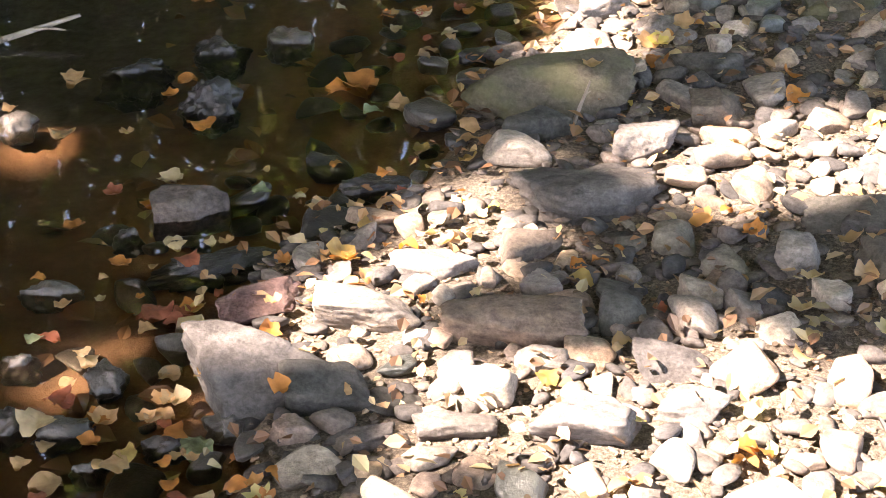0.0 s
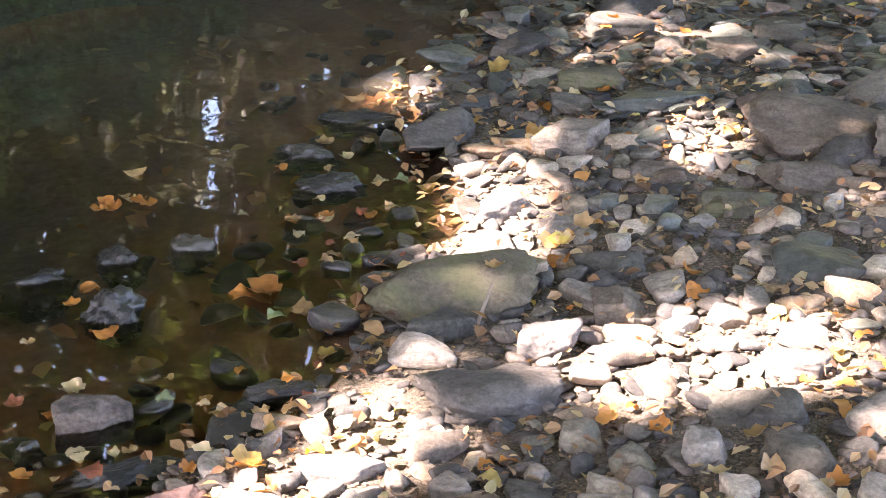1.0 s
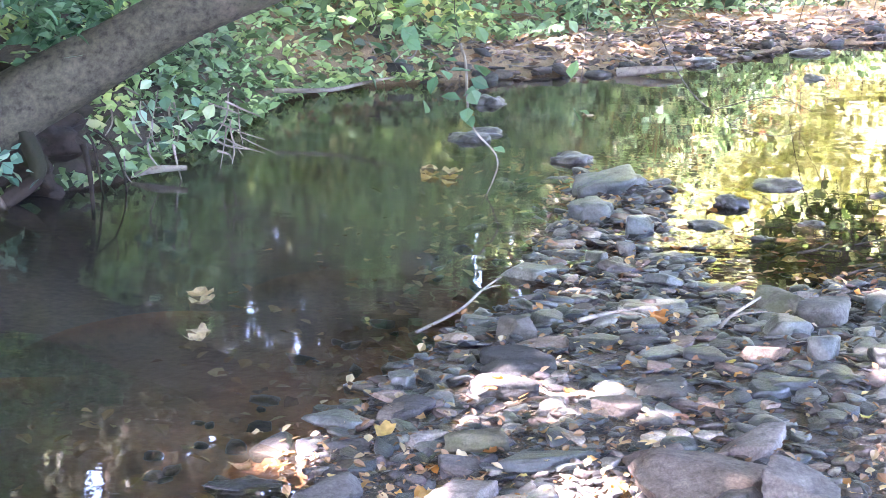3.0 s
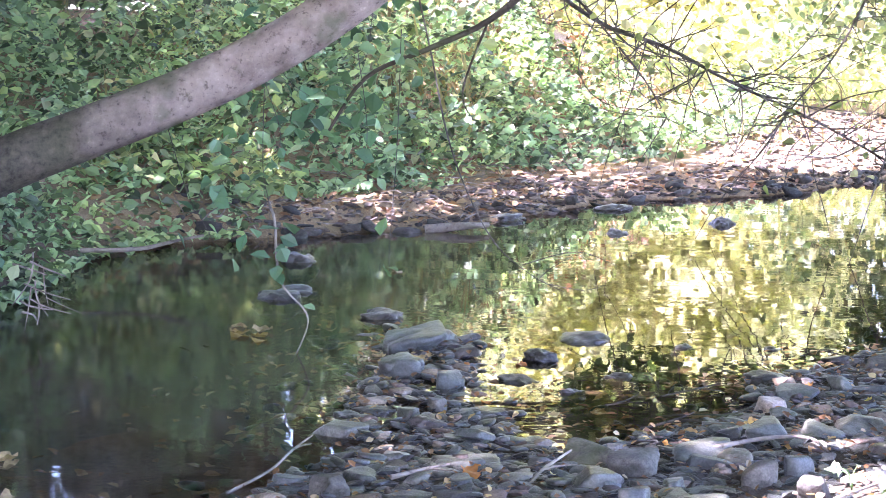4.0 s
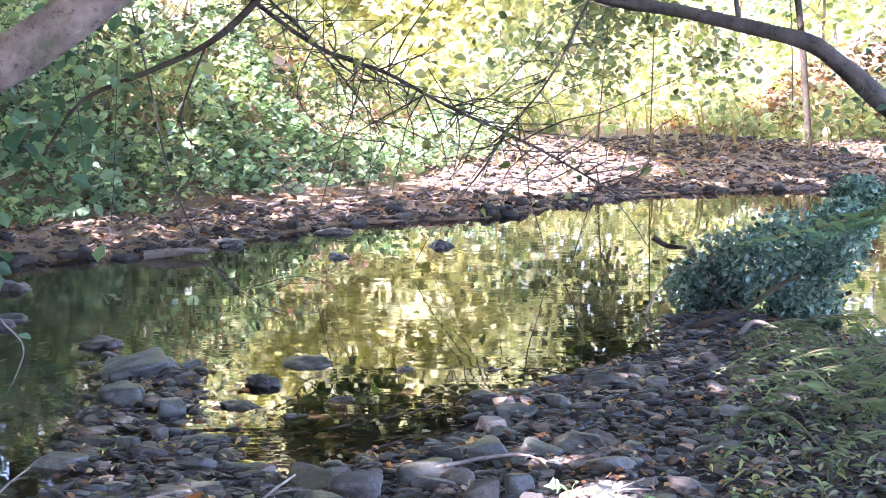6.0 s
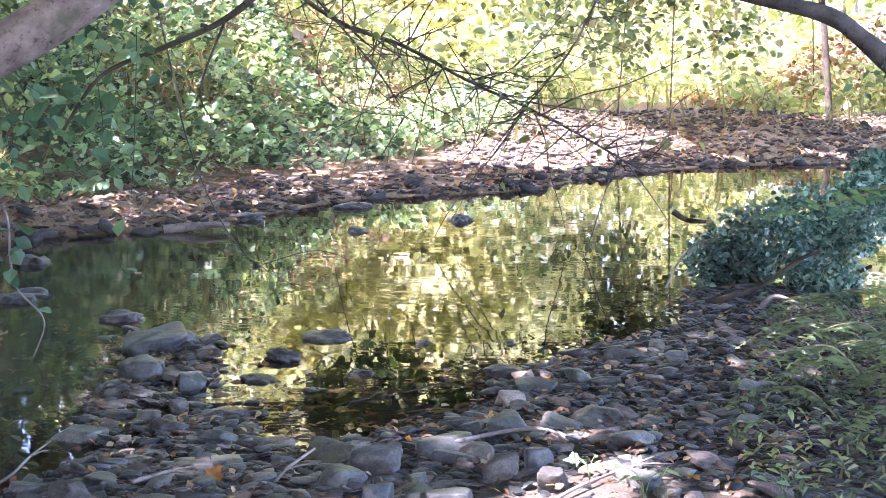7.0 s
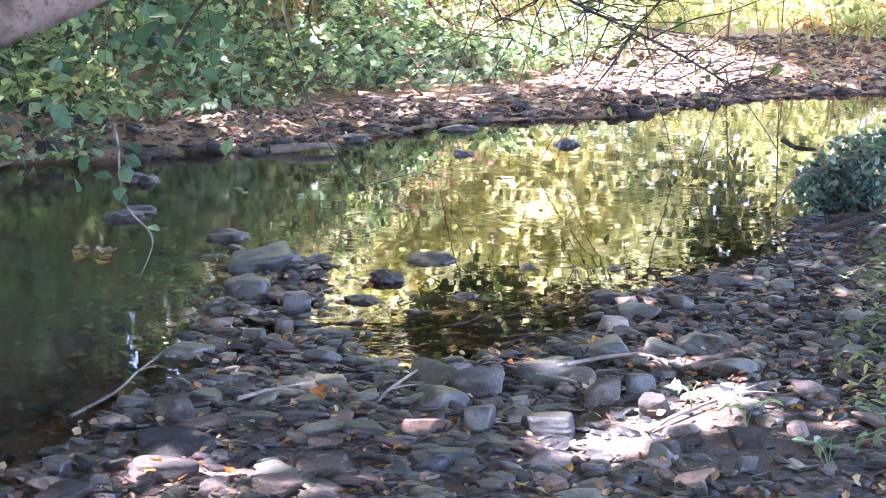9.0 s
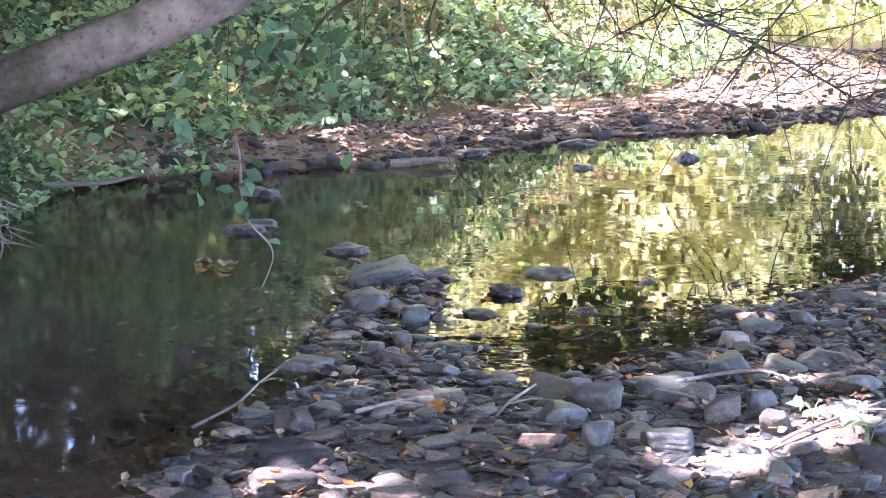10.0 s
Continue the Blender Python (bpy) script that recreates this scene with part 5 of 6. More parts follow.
def hanging_branches():
    rng = np.random.default_rng(41)
    main = [(-1.4, 12.9, 2.1), (-0.79, 12.98, 1.64), (-0.27, 13.0, 1.44), (0.18, 13.0, 1.2), (0.79, 12.98, 0.92), (1.4, 12.92, 0.58)]
    twigs = [[(-0.27, 13.0, 1.44), (-0.2, 13.0, 1.1), (0.05, 13.0, 0.95)], [(0.18, 13, 1.2), (0.5, 13, 1.3), (0.9, 13, 1.75), (1.05, 13, 2.1)], [(0.79, 12.98, 0.92), (0.6, 12.9, 0.75), (0.55, 12.9, 0.6)],
             [(1.4, 12.92, 0.58), (1.6, 12.9, 0.8), (1.62, 12.9, 1.0), (1.8, 12.9, 1.15)], [(-0.79, 12.98, 1.64), (-0.9, 12.9, 1.3), (-0.7, 12.9, 1.05), (-0.2, 12.9, 1.0)]]
    for k in range(105):
        i = rng.integers(0, 5)
        u = rng.random()
        p = np.array(main[i]) * (1 - u) + np.array(main[i + 1]) * u
        d = np.array([rng.normal(0.05, 0.13), rng.normal(0, 0.1), rng.normal(-0.02, 0.12)])
        q = [p]
        for _ in range(int(rng.integers(2, 5))):
            d = d * 0.95 + rng.normal(0, 0.035, 3)
            q.append(q[-1] + d)
        twigs.append([tuple(a) for a in q])
    branch("drooping_branch", "bare dark branch drooping towards the water", [main] + twigs, 0.019, BARK_ROOT, sprays(rng, main, 90, 0.28), SUN_GREEN, 0.08)
    for main, label in (([(1.35, 12.93, 2.4), (1.13, 12.95, 1.88), (0.92, 12.97, 1.45), (0.7, 12.98, 1.15), (0.49, 12.99, 0.9)], "bare dark branch hanging in front of the sunlit leaves"),
                        ([(-1.35, 12.55, 2.3), (-1.07, 12.55, 1.95), (-0.8, 12.57, 1.69), (-0.43, 12.59, 1.24), (-0.25, 12.6, 0.94)], "thin bare branch hanging over the far pool")):
        twigs = []
        for k in range(46):
            i = rng.integers(0, 4)
            u = rng.random()
            p = np.array(main[i]) * (1 - u) + np.array(main[i + 1]) * u
            d = np.array([rng.normal(0, 0.14), rng.normal(0, 0.1), rng.normal(-0.03, 0.08)])
            q = [p]
            for _ in range(int(rng.integers(2, 5))):
                d = d * 0.95 + rng.normal(0, 0.04, 3)
                q.append(q[-1] + d)
            twigs.append([tuple(a) for a in q])
        branch("bare_branch", label, [main] + twigs, 0.012, BARK_ROOT, sprays(rng, main, 40, 0.22), SUN_GREEN, 0.07)
    b2 = [(-0.5, 9.0, 2.25), (-0.82, 8.96, 1.86), (-1.07, 8.94, 1.64), (-1.37, 8.9, 1.5), (-1.67, 8.84, 1.36), (-1.85, 8.8, 1.1)]
    branch("side_branch", "thin dark side branch with green leaves", [b2, [(-1.07, 8.94, 1.64), (-1.2, 8.95, 1.3), (-1.15, 8.95, 1.15)]], 0.022, DARK_BARK, sprays(rng, b2[3:], 26, 0.1), HAZEL, 0.09)
    b3 = [(-2.19, 8.94, 0.72), (-2.14, 8.75, 0.72), (-2.095, 8.65, 0.66), (-2.073, 8.655, 0.37), (-1.95, 8.69, 0.2), (-1.96, 8.67, 0.08), (-2.05, 8.66, -0.1)]
    branch("hanging_twig", "pale hanging twig dipping into the stream", [b3], 0.009, TWIG, sprays(rng, b3[2:4], 10, 0.06), HAZEL, 0.09)
    b4 = [(-1.5, 9.25, 1.9), (-1.41, 9.29, 1.47), (-1.33, 9.3, 1.06), (-1.22, 9.32, 0.74), (-1.07, 9.34, 0.47), (-0.88, 9.36, 0.31), (-0.72, 9.37, 0.23)]
    branch("hanging_twig", "thin dark twig hanging over the pool", [b4, [(-0.94, 9.35, 0.37), (-0.66, 9.38, 0.44), (-0.45, 9.39, 0.37)], [(-0.85, 9.36, 0.3), (-0.78, 9.36, 0.36), (-0.68, 9.36, 0.42)], [(-0.8, 9.36, 0.27), (-0.62, 9.37, 0.24), (-0.5, 9.38, 0.27)]], 0.0055, BARK_ROOT, side=0.6)
    b5 = [(4.1, 11.4, 0.15), (3.5, 11.55, 0.85), (2.97, 11.63, 1.28), (2.73, 11.69, 1.49), (2.48, 11.74, 1.67), (2.12, 11.81, 1.76), (1.66, 11.89, 1.87), (1.14, 11.95, 1.96), (0.6, 12.1, 2.2)]
    branch("leaning_limb", "thick grey limb reaching over the stream", [b5, [(2.05, 11.83, 1.78), (2.0, 12.2, 2.3), (1.8, 12.5, 2.9)], [(1.25, 11.93, 1.94), (1.5, 12.4, 2.6), (1.9, 12.8, 3.4)]], 0.085, BARK_ROOT,
           rng.normal(size=(1200, 3)) * (0.75, 0.8, 0.55) + (2.1, 12.9, 3.5), SHADE_GREEN, 0.14, side=0.25)


hanging_branches()


# ---- undergrowth, trees ----
def undergrowth():
    rng = np.random.default_rng(51)
    s = spots_in(rng, 240000, -9, 3.0, 6.0, 27, lambda x, y: (inside_by(FAR, x, y) > np.where(x < -3.4, -0.12, 1.5 + 0.6 * np.clip((x + 2) / 2, -1, 1.2))) & (inside_by(FAR, x, y) < 6) & (x < 0.9 + (y - 18) * 0.05 - 2.2 * rng.random(len(x)) ** 2))
    f = inside_by(FAR, s[:, 0], s[:, 1])
    lump = np.clip(0.5 + 0.7 * wob(s[:, 0], s[:, 1], 1.9, 5) + 0.3 * wob(s[:, 0], s[:, 1], 4.4, 6), 0.1, 1.3)
    keep = rng.random(len(s)) < 0.35 + 0.65 * lump
    s, f, lump = s[keep], f[keep], lump[keep]
    z = height(s[:, 0], s[:, 1]) + rng.random(len(s)) ** 0.7 * lump * np.clip(f - 0.1, 0.15, 2.0) * np.clip(-0.15 - 0.28 * s[:, 0], 0.22, 0.8)
    c = np.column_stack([s, np.maximum(z, 0.05)])
    tagged(new("undergrowth", leaf_cloud("undergrowth", c, 0.04 + 0.11 * rng.random(len(c)) ** 2.2, SHADE_GREEN, rng, 0.5, 0.75)), "dense green leafy undergrowth on the far bank", "undergrowth", kind="stuff")
    r2 = np.random.default_rng(52)
    s = spots_in(r2, 3000, -4.2, 1.2, 19.5, 24, lambda x, y: (inside_by(FAR, x, y) > 3.2) & (np.abs(wob(x, y, 1.6, 9)) > 0.25))
    z = height(s[:, 0], s[:, 1]) + r2.random(len(s)) * np.clip(1.5 + 0.8 * wob(s[:, 0], s[:, 1], 1.5, 3) - 0.35 * np.clip(s[:, 0] + 1, 0, 3), 0.3, 2.4) * np.where(s[:, 0] > -2.7, 0.45, 1.0)
    tagged(new("dry_brush", leaf_cloud("dry_brush", np.column_stack([s, z]), r2.uniform(0.06, 0.13, len(s)), LITTER_FINE, r2, 0.2, 0.4)), "dry brown brush and dead leaves behind the undergrowth", "brush", kind="stuff")
    s = spots_in(r2, 4500, 3.8, 9.5, 26, 30, lambda x, y: y > 25 + 0.3 * x)
    z = height(s[:, 0], s[:, 1]) + r2.random(len(s)) * np.clip(0.5 * (s[:, 0] - 4.2), 0.1, 2.2)
    tagged(new("dry_brush", leaf_cloud("dry_brush", np.column_stack([s, z]), r2.uniform(0.08, 0.16, len(s)), LITTER_FINE, r2, 0.6, 0.7)), "dry brown leaves on a sunlit slope beyond the gravel", "brush", kind="stuff")
    s = spots_in(rng, 16000, -3, 14, 25, 30, lambda x, y: y > 25.5 + 0.6 * wob(x, y, 1.3, 2) + np.where(x < 4, 1.0, 0.0))
    z = height(s[:, 0], s[:, 1]) + rng.random(len(s)) * np.clip(0.9 + 0.7 * wob(s[:, 0], s[:, 1], 1.1, 8), 0.15, 2)
    tagged(new("far_shrubs", leaf_cloud("far_shrubs", np.column_stack([s, z]), rng.uniform(0.08, 0.18, len(s)), SUN_GREEN, rng, 0.4, 0.6)), "sunlit yellow-green shrubs beyond the gravel", "shrubs", kind="stuff")
    s = spots_in(rng, 20000, 0.6, 7, 4.0, 11, lambda x, y: (inside_by(BAR, x, y) > 0.2) & (x > 0.20 * y - 0.25) & (wob(x, y, 4.1, 3) + 0.8 * wob(x, y, 9.0, 1) > -0.15 - 0.6 * (x - 0.21 * y)))
    z = height(s[:, 0], s[:, 1]) + 0.02 + rng.random(len(s)) ** 2 * 0.11
    tagged(new("bank_weeds", leaf_cloud("bank_weeds", np.column_stack([s, z]), rng.uniform(0.02, 0.06, len(s)), WEED_GREEN, rng, 0.6, 0.4)), "low green weeds and grass on the near bank", "weeds", kind="stuff")


undergrowth()


def ivy_bush():
    rng = np.random.default_rng(61)
    bush = tagged(new("ivy_bush"), "dark green ivy bush hanging over the water's edge", "bush")
    bush.location = (2.16, 11.1, -0.2)
    lobes = np.array([(-0.42, 0.0, 0.36, 0.24), (-0.2, -0.08, 0.5, 0.3), (0.1, 0.05, 0.6, 0.3), (0.33, -0.05, 0.58, 0.24), (0.5, 0.3, 0.7, 0.2), (-0.3, 0.1, 0.2, 0.2), (0.15, -0.2, 0.28, 0.24), (0.45, 0.1, 0.75, 0.2), (0.62, 0.4, 0.9, 0.16)])
    n = 12000
    q = lobes[rng.integers(len(lobes), size=n)]
    d = rng.normal(size=(n, 3))
    d /= np.linalg.norm(d, axis=1, keepdims=True)
    c = q[:, :3] + d * (q[:, 3] * rng.uniform(0.45, 1.15, n))[:, None] * (1, 0.8, 0.75)
    c[:, 2] = np.maximum(c[:, 2], 0.03)
    part("foliage", leaf_cloud("foliage", c, rng.uniform(0.022, 0.048, n), IVY_GREEN, rng, 0.2, 0.9), bush)
    for k in range(7):
        a = rng.uniform(0, 6.28)
        p = [(rng.uniform(-0.1, 0.2), rng.uniform(-0.1, 0.1), -0.05), (0.2 * math.cos(a), 0.2 * math.sin(a), 0.2), (0.5 * math.cos(a), 0.4 * math.sin(a), rng.uniform(0.2, 0.5))]
        part("stem", mesh_np("stem", *tube(p, (0.03, 0.022, 0.012), 7, 0.2), DARK_BARK), bush)


ivy_bush()


def overhang_bush():
    rng = np.random.default_rng(63)
    bush = tagged(new("bank_bush"), "green leafy bush overhanging the tree roots", "bush")
    bush.location = (-5.0, 7.7, 0.6)
    lobes = np.array([(0.0, 0.0, 0.5, 0.5), (0.5, -0.3, 0.35, 0.35), (0.3, 0.6, 0.5, 0.4), (-0.4, -0.6, 0.4, 0.5), (0.75, -0.05, 0.55, 0.25), (-0.2, 0.9, 0.7, 0.5), (0.95, 0.6, 0.3, 0.25)])
    n = 3000
    q = lobes[rng.integers(len(lobes), size=n)]
    d = rng.normal(size=(n, 3))
    d /= np.linalg.norm(d, axis=1, keepdims=True)
    part("foliage", leaf_cloud("foliage", q[:, :3] + d * (q[:, 3] * rng.uniform(0.5, 1.15, n))[:, None], rng.uniform(0.05, 0.10, n), HAZEL, rng, 0.4, 0.7), bush)
    for k in range(6):
        x, y, z, r = lobes[k]
        part("stem", mesh_np("stem", *tube([(0, 0, -0.3), (x * 0.5, y * 0.5, z * 0.4), (x, y, z)], (0.025, 0.018, 0.01), 6, 0.2), DARK_BARK), bush)


overhang_bush()


# gaps cut in the unseen canopy where sun should reach the ground: x, y, half-widths, turn
GAPS = ((-0.51, 3.10, 0.25, 0.18, 21), (-0.95, 2.65, 0.12, 0.10, 21), (-1.08, 2.36, 0.10, 0.09, 21), (-0.61, 2.16, 0.28, 0.16, 21), (-0.31, 2.26, 0.17, 0.19, 21), (-1.11, 3.79, 0.15, 0.24, 20), (-1.13, 3.58, 0.09, 0.10, 20), (-0.44, 3.16, 0.29, 0.18, 18), (-0.68, 4.38, 0.09, 0.15, 14), (0.58, 6.0, 0.36, 0.15, 52), (0.19, 5.52, 0.08, 0.13, 6), (-1.98, 2.70, 0.06, 0.01, 20), (-1.55, 2.02, 0.0, 0.0, 20), (-2.07, 2.85, 0.02, 0.04, 21), (-1.65, 4.60, 0.13, 0.13, 14),
        (-0.05, 2.2, 0.36, 0.3, 10), (-0.3, 2.0, 0.4, 0.3, 10), (0.85, 23.5, 1.7, 4.5, 0), (2.6, 22.2, 0.45, 0.9, 0), (3.3, 20.9, 0.14, 0.12, 0), (4.5, 21.4, 0.16, 0.1, 0), (6.4, 27.5, 1.1, 4.0, 0))
# thinner places, where some leaves are left
THIN = ((-1.5, 2.1, 0.22, 0.18, 21), (-0.9, 2.85, 0.14, 0.08, 20), (-1.21, 2.18, 0.12, 0.12, 21), (-1.02, 5.12, 0.32, 0.18, 14))


def in_gap(x, y, gaps=GAPS):
    k = np.zeros(np.shape(x), bool)
    for gx, gy, a, b, turn in gaps:
        c, s = math.cos(radians(turn)), math.sin(radians(turn))
        u, v = (x - gx) * c + (y - gy) * s, -(x - gx) * s + (y - gy) * c
        k |= (u / (a + 0.09)) ** 2 + (v / (b + 0.09)) ** 2 < 1
    return k


def lets_sun(c):
    """Leaves whose shadow would fall into a sunlit gap."""
    x, y = c[:, 0] - SUN.x / SUN.z * c[:, 2], c[:, 1] - SUN.y / SUN.z * c[:, 2]
    glade = (c[:, 1] < 27) & (c[:, 2] > 2.5) & (np.abs(x - 2.2) < 5.5) & (y > 28.2) & (y < 36)
    return glade | in_gap(x, y) | (in_gap(x, y, THIN) & (np.modf(np.abs(c[:, 0] * 91.7 + c[:, 1] * 57.3))[0] < 0.8))


def sky_gap(c):
    """Where the crowns leave a small hole to the sky."""
    az, el = np.degrees(np.arctan2(-c[:, 0], c[:, 1])), np.degrees(np.arctan2(c[:, 2] + 1.65, np.hypot(c[:, 0], c[:, 1])))
    some = np.modf(np.abs(c[:, 2] * 37.7))[0]
    return ((np.abs(az - 25.7) < 0.5) & (np.abs(el - 19.4) < 0.7) & (some < 0.95)) | ((np.abs(az - 25.8) < 0.7) & (np.abs(el - 21.4) < 0.9) & (some < 0.75))


def tree(x, y, top, spread, n, leaf_size, material, seed, low=0.3, label="leafy tree on the far bank", trunk_r=0.14, lean=(0, 0)):
    rng = np.random.default_rng(seed)
    t = tagged(new("tree"), label, "tree", "trees along the stream")
    z0 = ground_z(x, y)
    t.location = (x, y, z0)
    pts = [(0, 0, -0.2), (lean[0] * 0.2, lean[1] * 0.2, top * 0.25), (lean[0] * 0.6, lean[1] * 0.6, top * 0.55), (lean[0], lean[1], top * 0.9)]
    # trees in the sun get paler bark, sunlight put into the colour
    part("trunk", mesh_np("trunk", *tube(pts, (trunk_r, trunk_r * 0.8, trunk_r * 0.55, 0.02), 10, 0.2), TWIG if material in (SUN_GREEN, LIT_GREEN) else BARK_ROOT if trunk_r < 0.03 else DARK_BARK), t)
    clumps = []
    for k in range(14):
        h = rng.uniform(low, 1.0)
        a = rng.uniform(0, 6.28)
        e = spread * rng.uniform(0.3, 1.0) * (1.15 - 0.5 * h)
        q = (lean[0] * h + e * math.cos(a), lean[1] * h + e * math.sin(a), top * h)
        s = (lean[0] * h * 0.7, lean[1] * h * 0.7, top * h * 0.75)
        part("limb", mesh_np("limb", *tube([s, ((s[0] + q[0]) / 2, (s[1] + q[1]) / 2, (s[2] + q[2]) / 2 + 0.15), q], (trunk_r * 0.3, trunk_r * 0.2, 0.015), 6, 0.2), TWIG if material in (SUN_GREEN, LIT_GREEN) else DARK_BARK), t)
        clumps.append(q)
    cl = np.array(clumps)
    i = rng.integers(len(cl), size=n)
    c = cl[i] + rng.normal(size=(n, 3)) * spread * (0.30, 0.30, 0.22)
    c[:, 2] = np.maximum(c[:, 2], 0.1)
    at = c + (x, y, z0)
    c = c[~sky_gap(at) & ~(lets_sun(at) & (at[:, 2] > 2.5))]
    n = len(c)
    part("crown", leaf_cloud("crown", c, leaf_size * rng.uniform(0.7, 1.3, n), material, rng, 0.3, 0.7), t)
    return t


def overhanging_tree(x, y, reach, low, seed):
    """A tree on the far bank with an unseen crown, added to darken the pool, clear of the ground."""
    rng = np.random.default_rng(seed)
    t = tagged(new("tree"), "tree with an unseen dark crown added to darken the pool's reflection", "tree", "trees along the stream")
    z0 = ground_z(x, y)
    t.location = (x, y, z0)
    part("trunk", mesh_np("trunk", *tube([(0, 0, -0.2), (0.03 * reach, 0, 1.6), (0.1 * reach, 0, 3.6), (0.3 * reach, -0.1, 5.8)], (0.05, 0.046, 0.042, 0.03), 10, 0.2), DARK_BARK), t)
    tips = []
    for k in range(26):
        u = (k + rng.random()) / 26
        q = (reach * u, rng.uniform(-0.5, 0.3), rng.uniform(low + (0.35 if x + reach * u < 1.4 else -0.4), 4.9) - z0)
        s = (0.12 * reach * u, 0, 3.6 - z0 + 0.2 * u)
        part("limb", mesh_np("limb", *tube([s, ((s[0] + q[0]) / 2, (s[1] + q[1]) / 2, (s[2] + q[2]) / 2 + 0.2), q], (0.04, 0.025, 0.01), 6, 0.2), BARK_ROOT), t)
        tips.append(q)
    n = 4300
    c = np.array(tips)[rng.integers(len(tips), size=n)] + rng.normal(size=(n, 3)) * (0.3, 0.25, 0.45)
    z = c[:, 2] + z0
    c = c[(z > low - np.where(c[:, 0] + x > 1.4, 0.75, 0.0) + 0.2 * np.sin(2.3 * (c[:, 0] + x)) + 0.15 * np.sin(7 * c[:, 0])) & (z < 5.3) & (c[:, 0] + x > -1.7 + 0.3 * np.sin(3 * z))]
    # dark canopy colour stands in for shade on this crown
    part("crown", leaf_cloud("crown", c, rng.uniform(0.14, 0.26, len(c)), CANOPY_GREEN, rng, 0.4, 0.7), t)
    return t


def woods():
    rng = np.random.default_rng(71)
    # sunlit trees beyond the bend
    for k in range(9):
        tree(-4.0 + k * 2.1 + rng.uniform(-0.4, 0.4), (32.8 if k < 4 else 29.5) + rng.uniform(-0.8, 0.8), rng.uniform(5, 7), rng.uniform(1.6, 2.2), 1250, 0.2, LIT_GREEN if 0 < k < 4 else SUN_GREEN, 100 + k, 0.1, "sunlit yellow-green tree beyond the stream bend", 0.035)
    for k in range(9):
        tree(-5.0 + k * 2.2 + rng.uniform(-0.4, 0.4), 34 + rng.uniform(-0.8, 0.8), rng.uniform(9, 11), rng.uniform(2.0, 2.6), 1350, 0.23, LIT_GREEN if 1 < k < 5 else SUN_GREEN, 109 + k, 0.2, "sunlit yellow-green tree beyond the stream bend", 0.035)
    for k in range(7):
        tree(-6 + k * 3.1, 40 + (k % 2) * 2.0, rng.uniform(10, 13), 2.8, 1500, 0.42, LIT_GREEN if 1 < k < 4 else SUN_GREEN, 210 + k, 0.1, "tall sunlit tree far behind the stream", 0.05)
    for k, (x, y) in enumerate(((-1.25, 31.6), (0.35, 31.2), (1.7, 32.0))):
        tree(x, y, 6.8, 1.3, 1500, 0.2, LIT_GREEN, 250 + k, 0.25, "yellow-green tree with leaves paled for full sun", 0.016)
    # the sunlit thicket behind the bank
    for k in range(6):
        tree(-3.5 + 0.95 * k, 29.6 + 0.4 * (k % 2), 4.6 - 0.25 * (k % 3), 1.2, 1700, 0.2, LIT_GREEN, 270 + k, 0.12, "young yellow-green tree in a sunlit thicket", 0.014)
    # darker trees beside the sunlit gravel
    for k, (x, y) in enumerate(((2.38, 24.9), (3.1, 24.8), (5.4, 26.4), (8.6, 25.8))):
        tree(x, y, 6.5, 1.2, (3300, 3300, 3000, 2600)[k], 0.12, WEED_GREEN if k < 2 else SHADE_GREEN, 230 + k, 0.16, "slim green tree beside the sunlit gravel", 0.011, (0.7 - 0.5 * k, 0.3))
    # two added trees, crowns meeting above the sunlit thicket, that darken the pool's reflection
    for k, (x, y) in enumerate(((-4.4, 24.7), (5.3, 24.8))):
        overhanging_tree(x, y, (4.3, -5.6)[k], 3.0, 240 + k)
    # tall trees that close the view upstream, shade put into their dark leaf colour
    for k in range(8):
        tree(-13 + k * 1.05, 23 + (k % 2) * 2.5, rng.uniform(11, 14), 2.5, 3500, 0.27, DIMMED_GREEN, 120 + k, 0.05, "tall shaded green tree on the far bank", 0.1)
    # two crowns added out of view to block a bright sky hole in the stream
    tree(-5.3, 21.6, 6.5, 1.7, 2600, 0.2, DIMMED_GREEN, 290, 0.42, "shaded green tree on the far bank")
    tree(-5.1, 22.3, 5.6, 1.2, 3000, 0.2, DIMMED_GREEN, 291, 0.42, "shaded green tree on the far bank")
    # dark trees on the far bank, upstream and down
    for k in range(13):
        tree(-10.5 + rng.uniform(-1.4, 1.4) + max(0, k - 9) * 0.7, -1.0 + k * 2.0, rng.uniform(7, 10), 2.3, 3400 if k < 8 else 2500, 0.24, DIMMED_GREEN, 140 + k, 0.05, "shaded green tree on the far bank")
    # trees round the rest of the place
    for k in range(8):
        a = radians(-25 + k * -20)
        tree(15 * math.cos(a) + 2, 5 + 15 * math.sin(a) * 0.9, 6, 2.6, 900, 0.4, CANOPY_GREEN, 170 + k, 0.2, "dark green tree standing behind the gravel bar")
    for k in range(5):
        tree(8.5 + k * 1.5, 13 + k * 3.0, 8, 2.2, 2400, 0.24, SHADE_GREEN, 190 + k, 0.05, "green tree on the near bank")


woods()

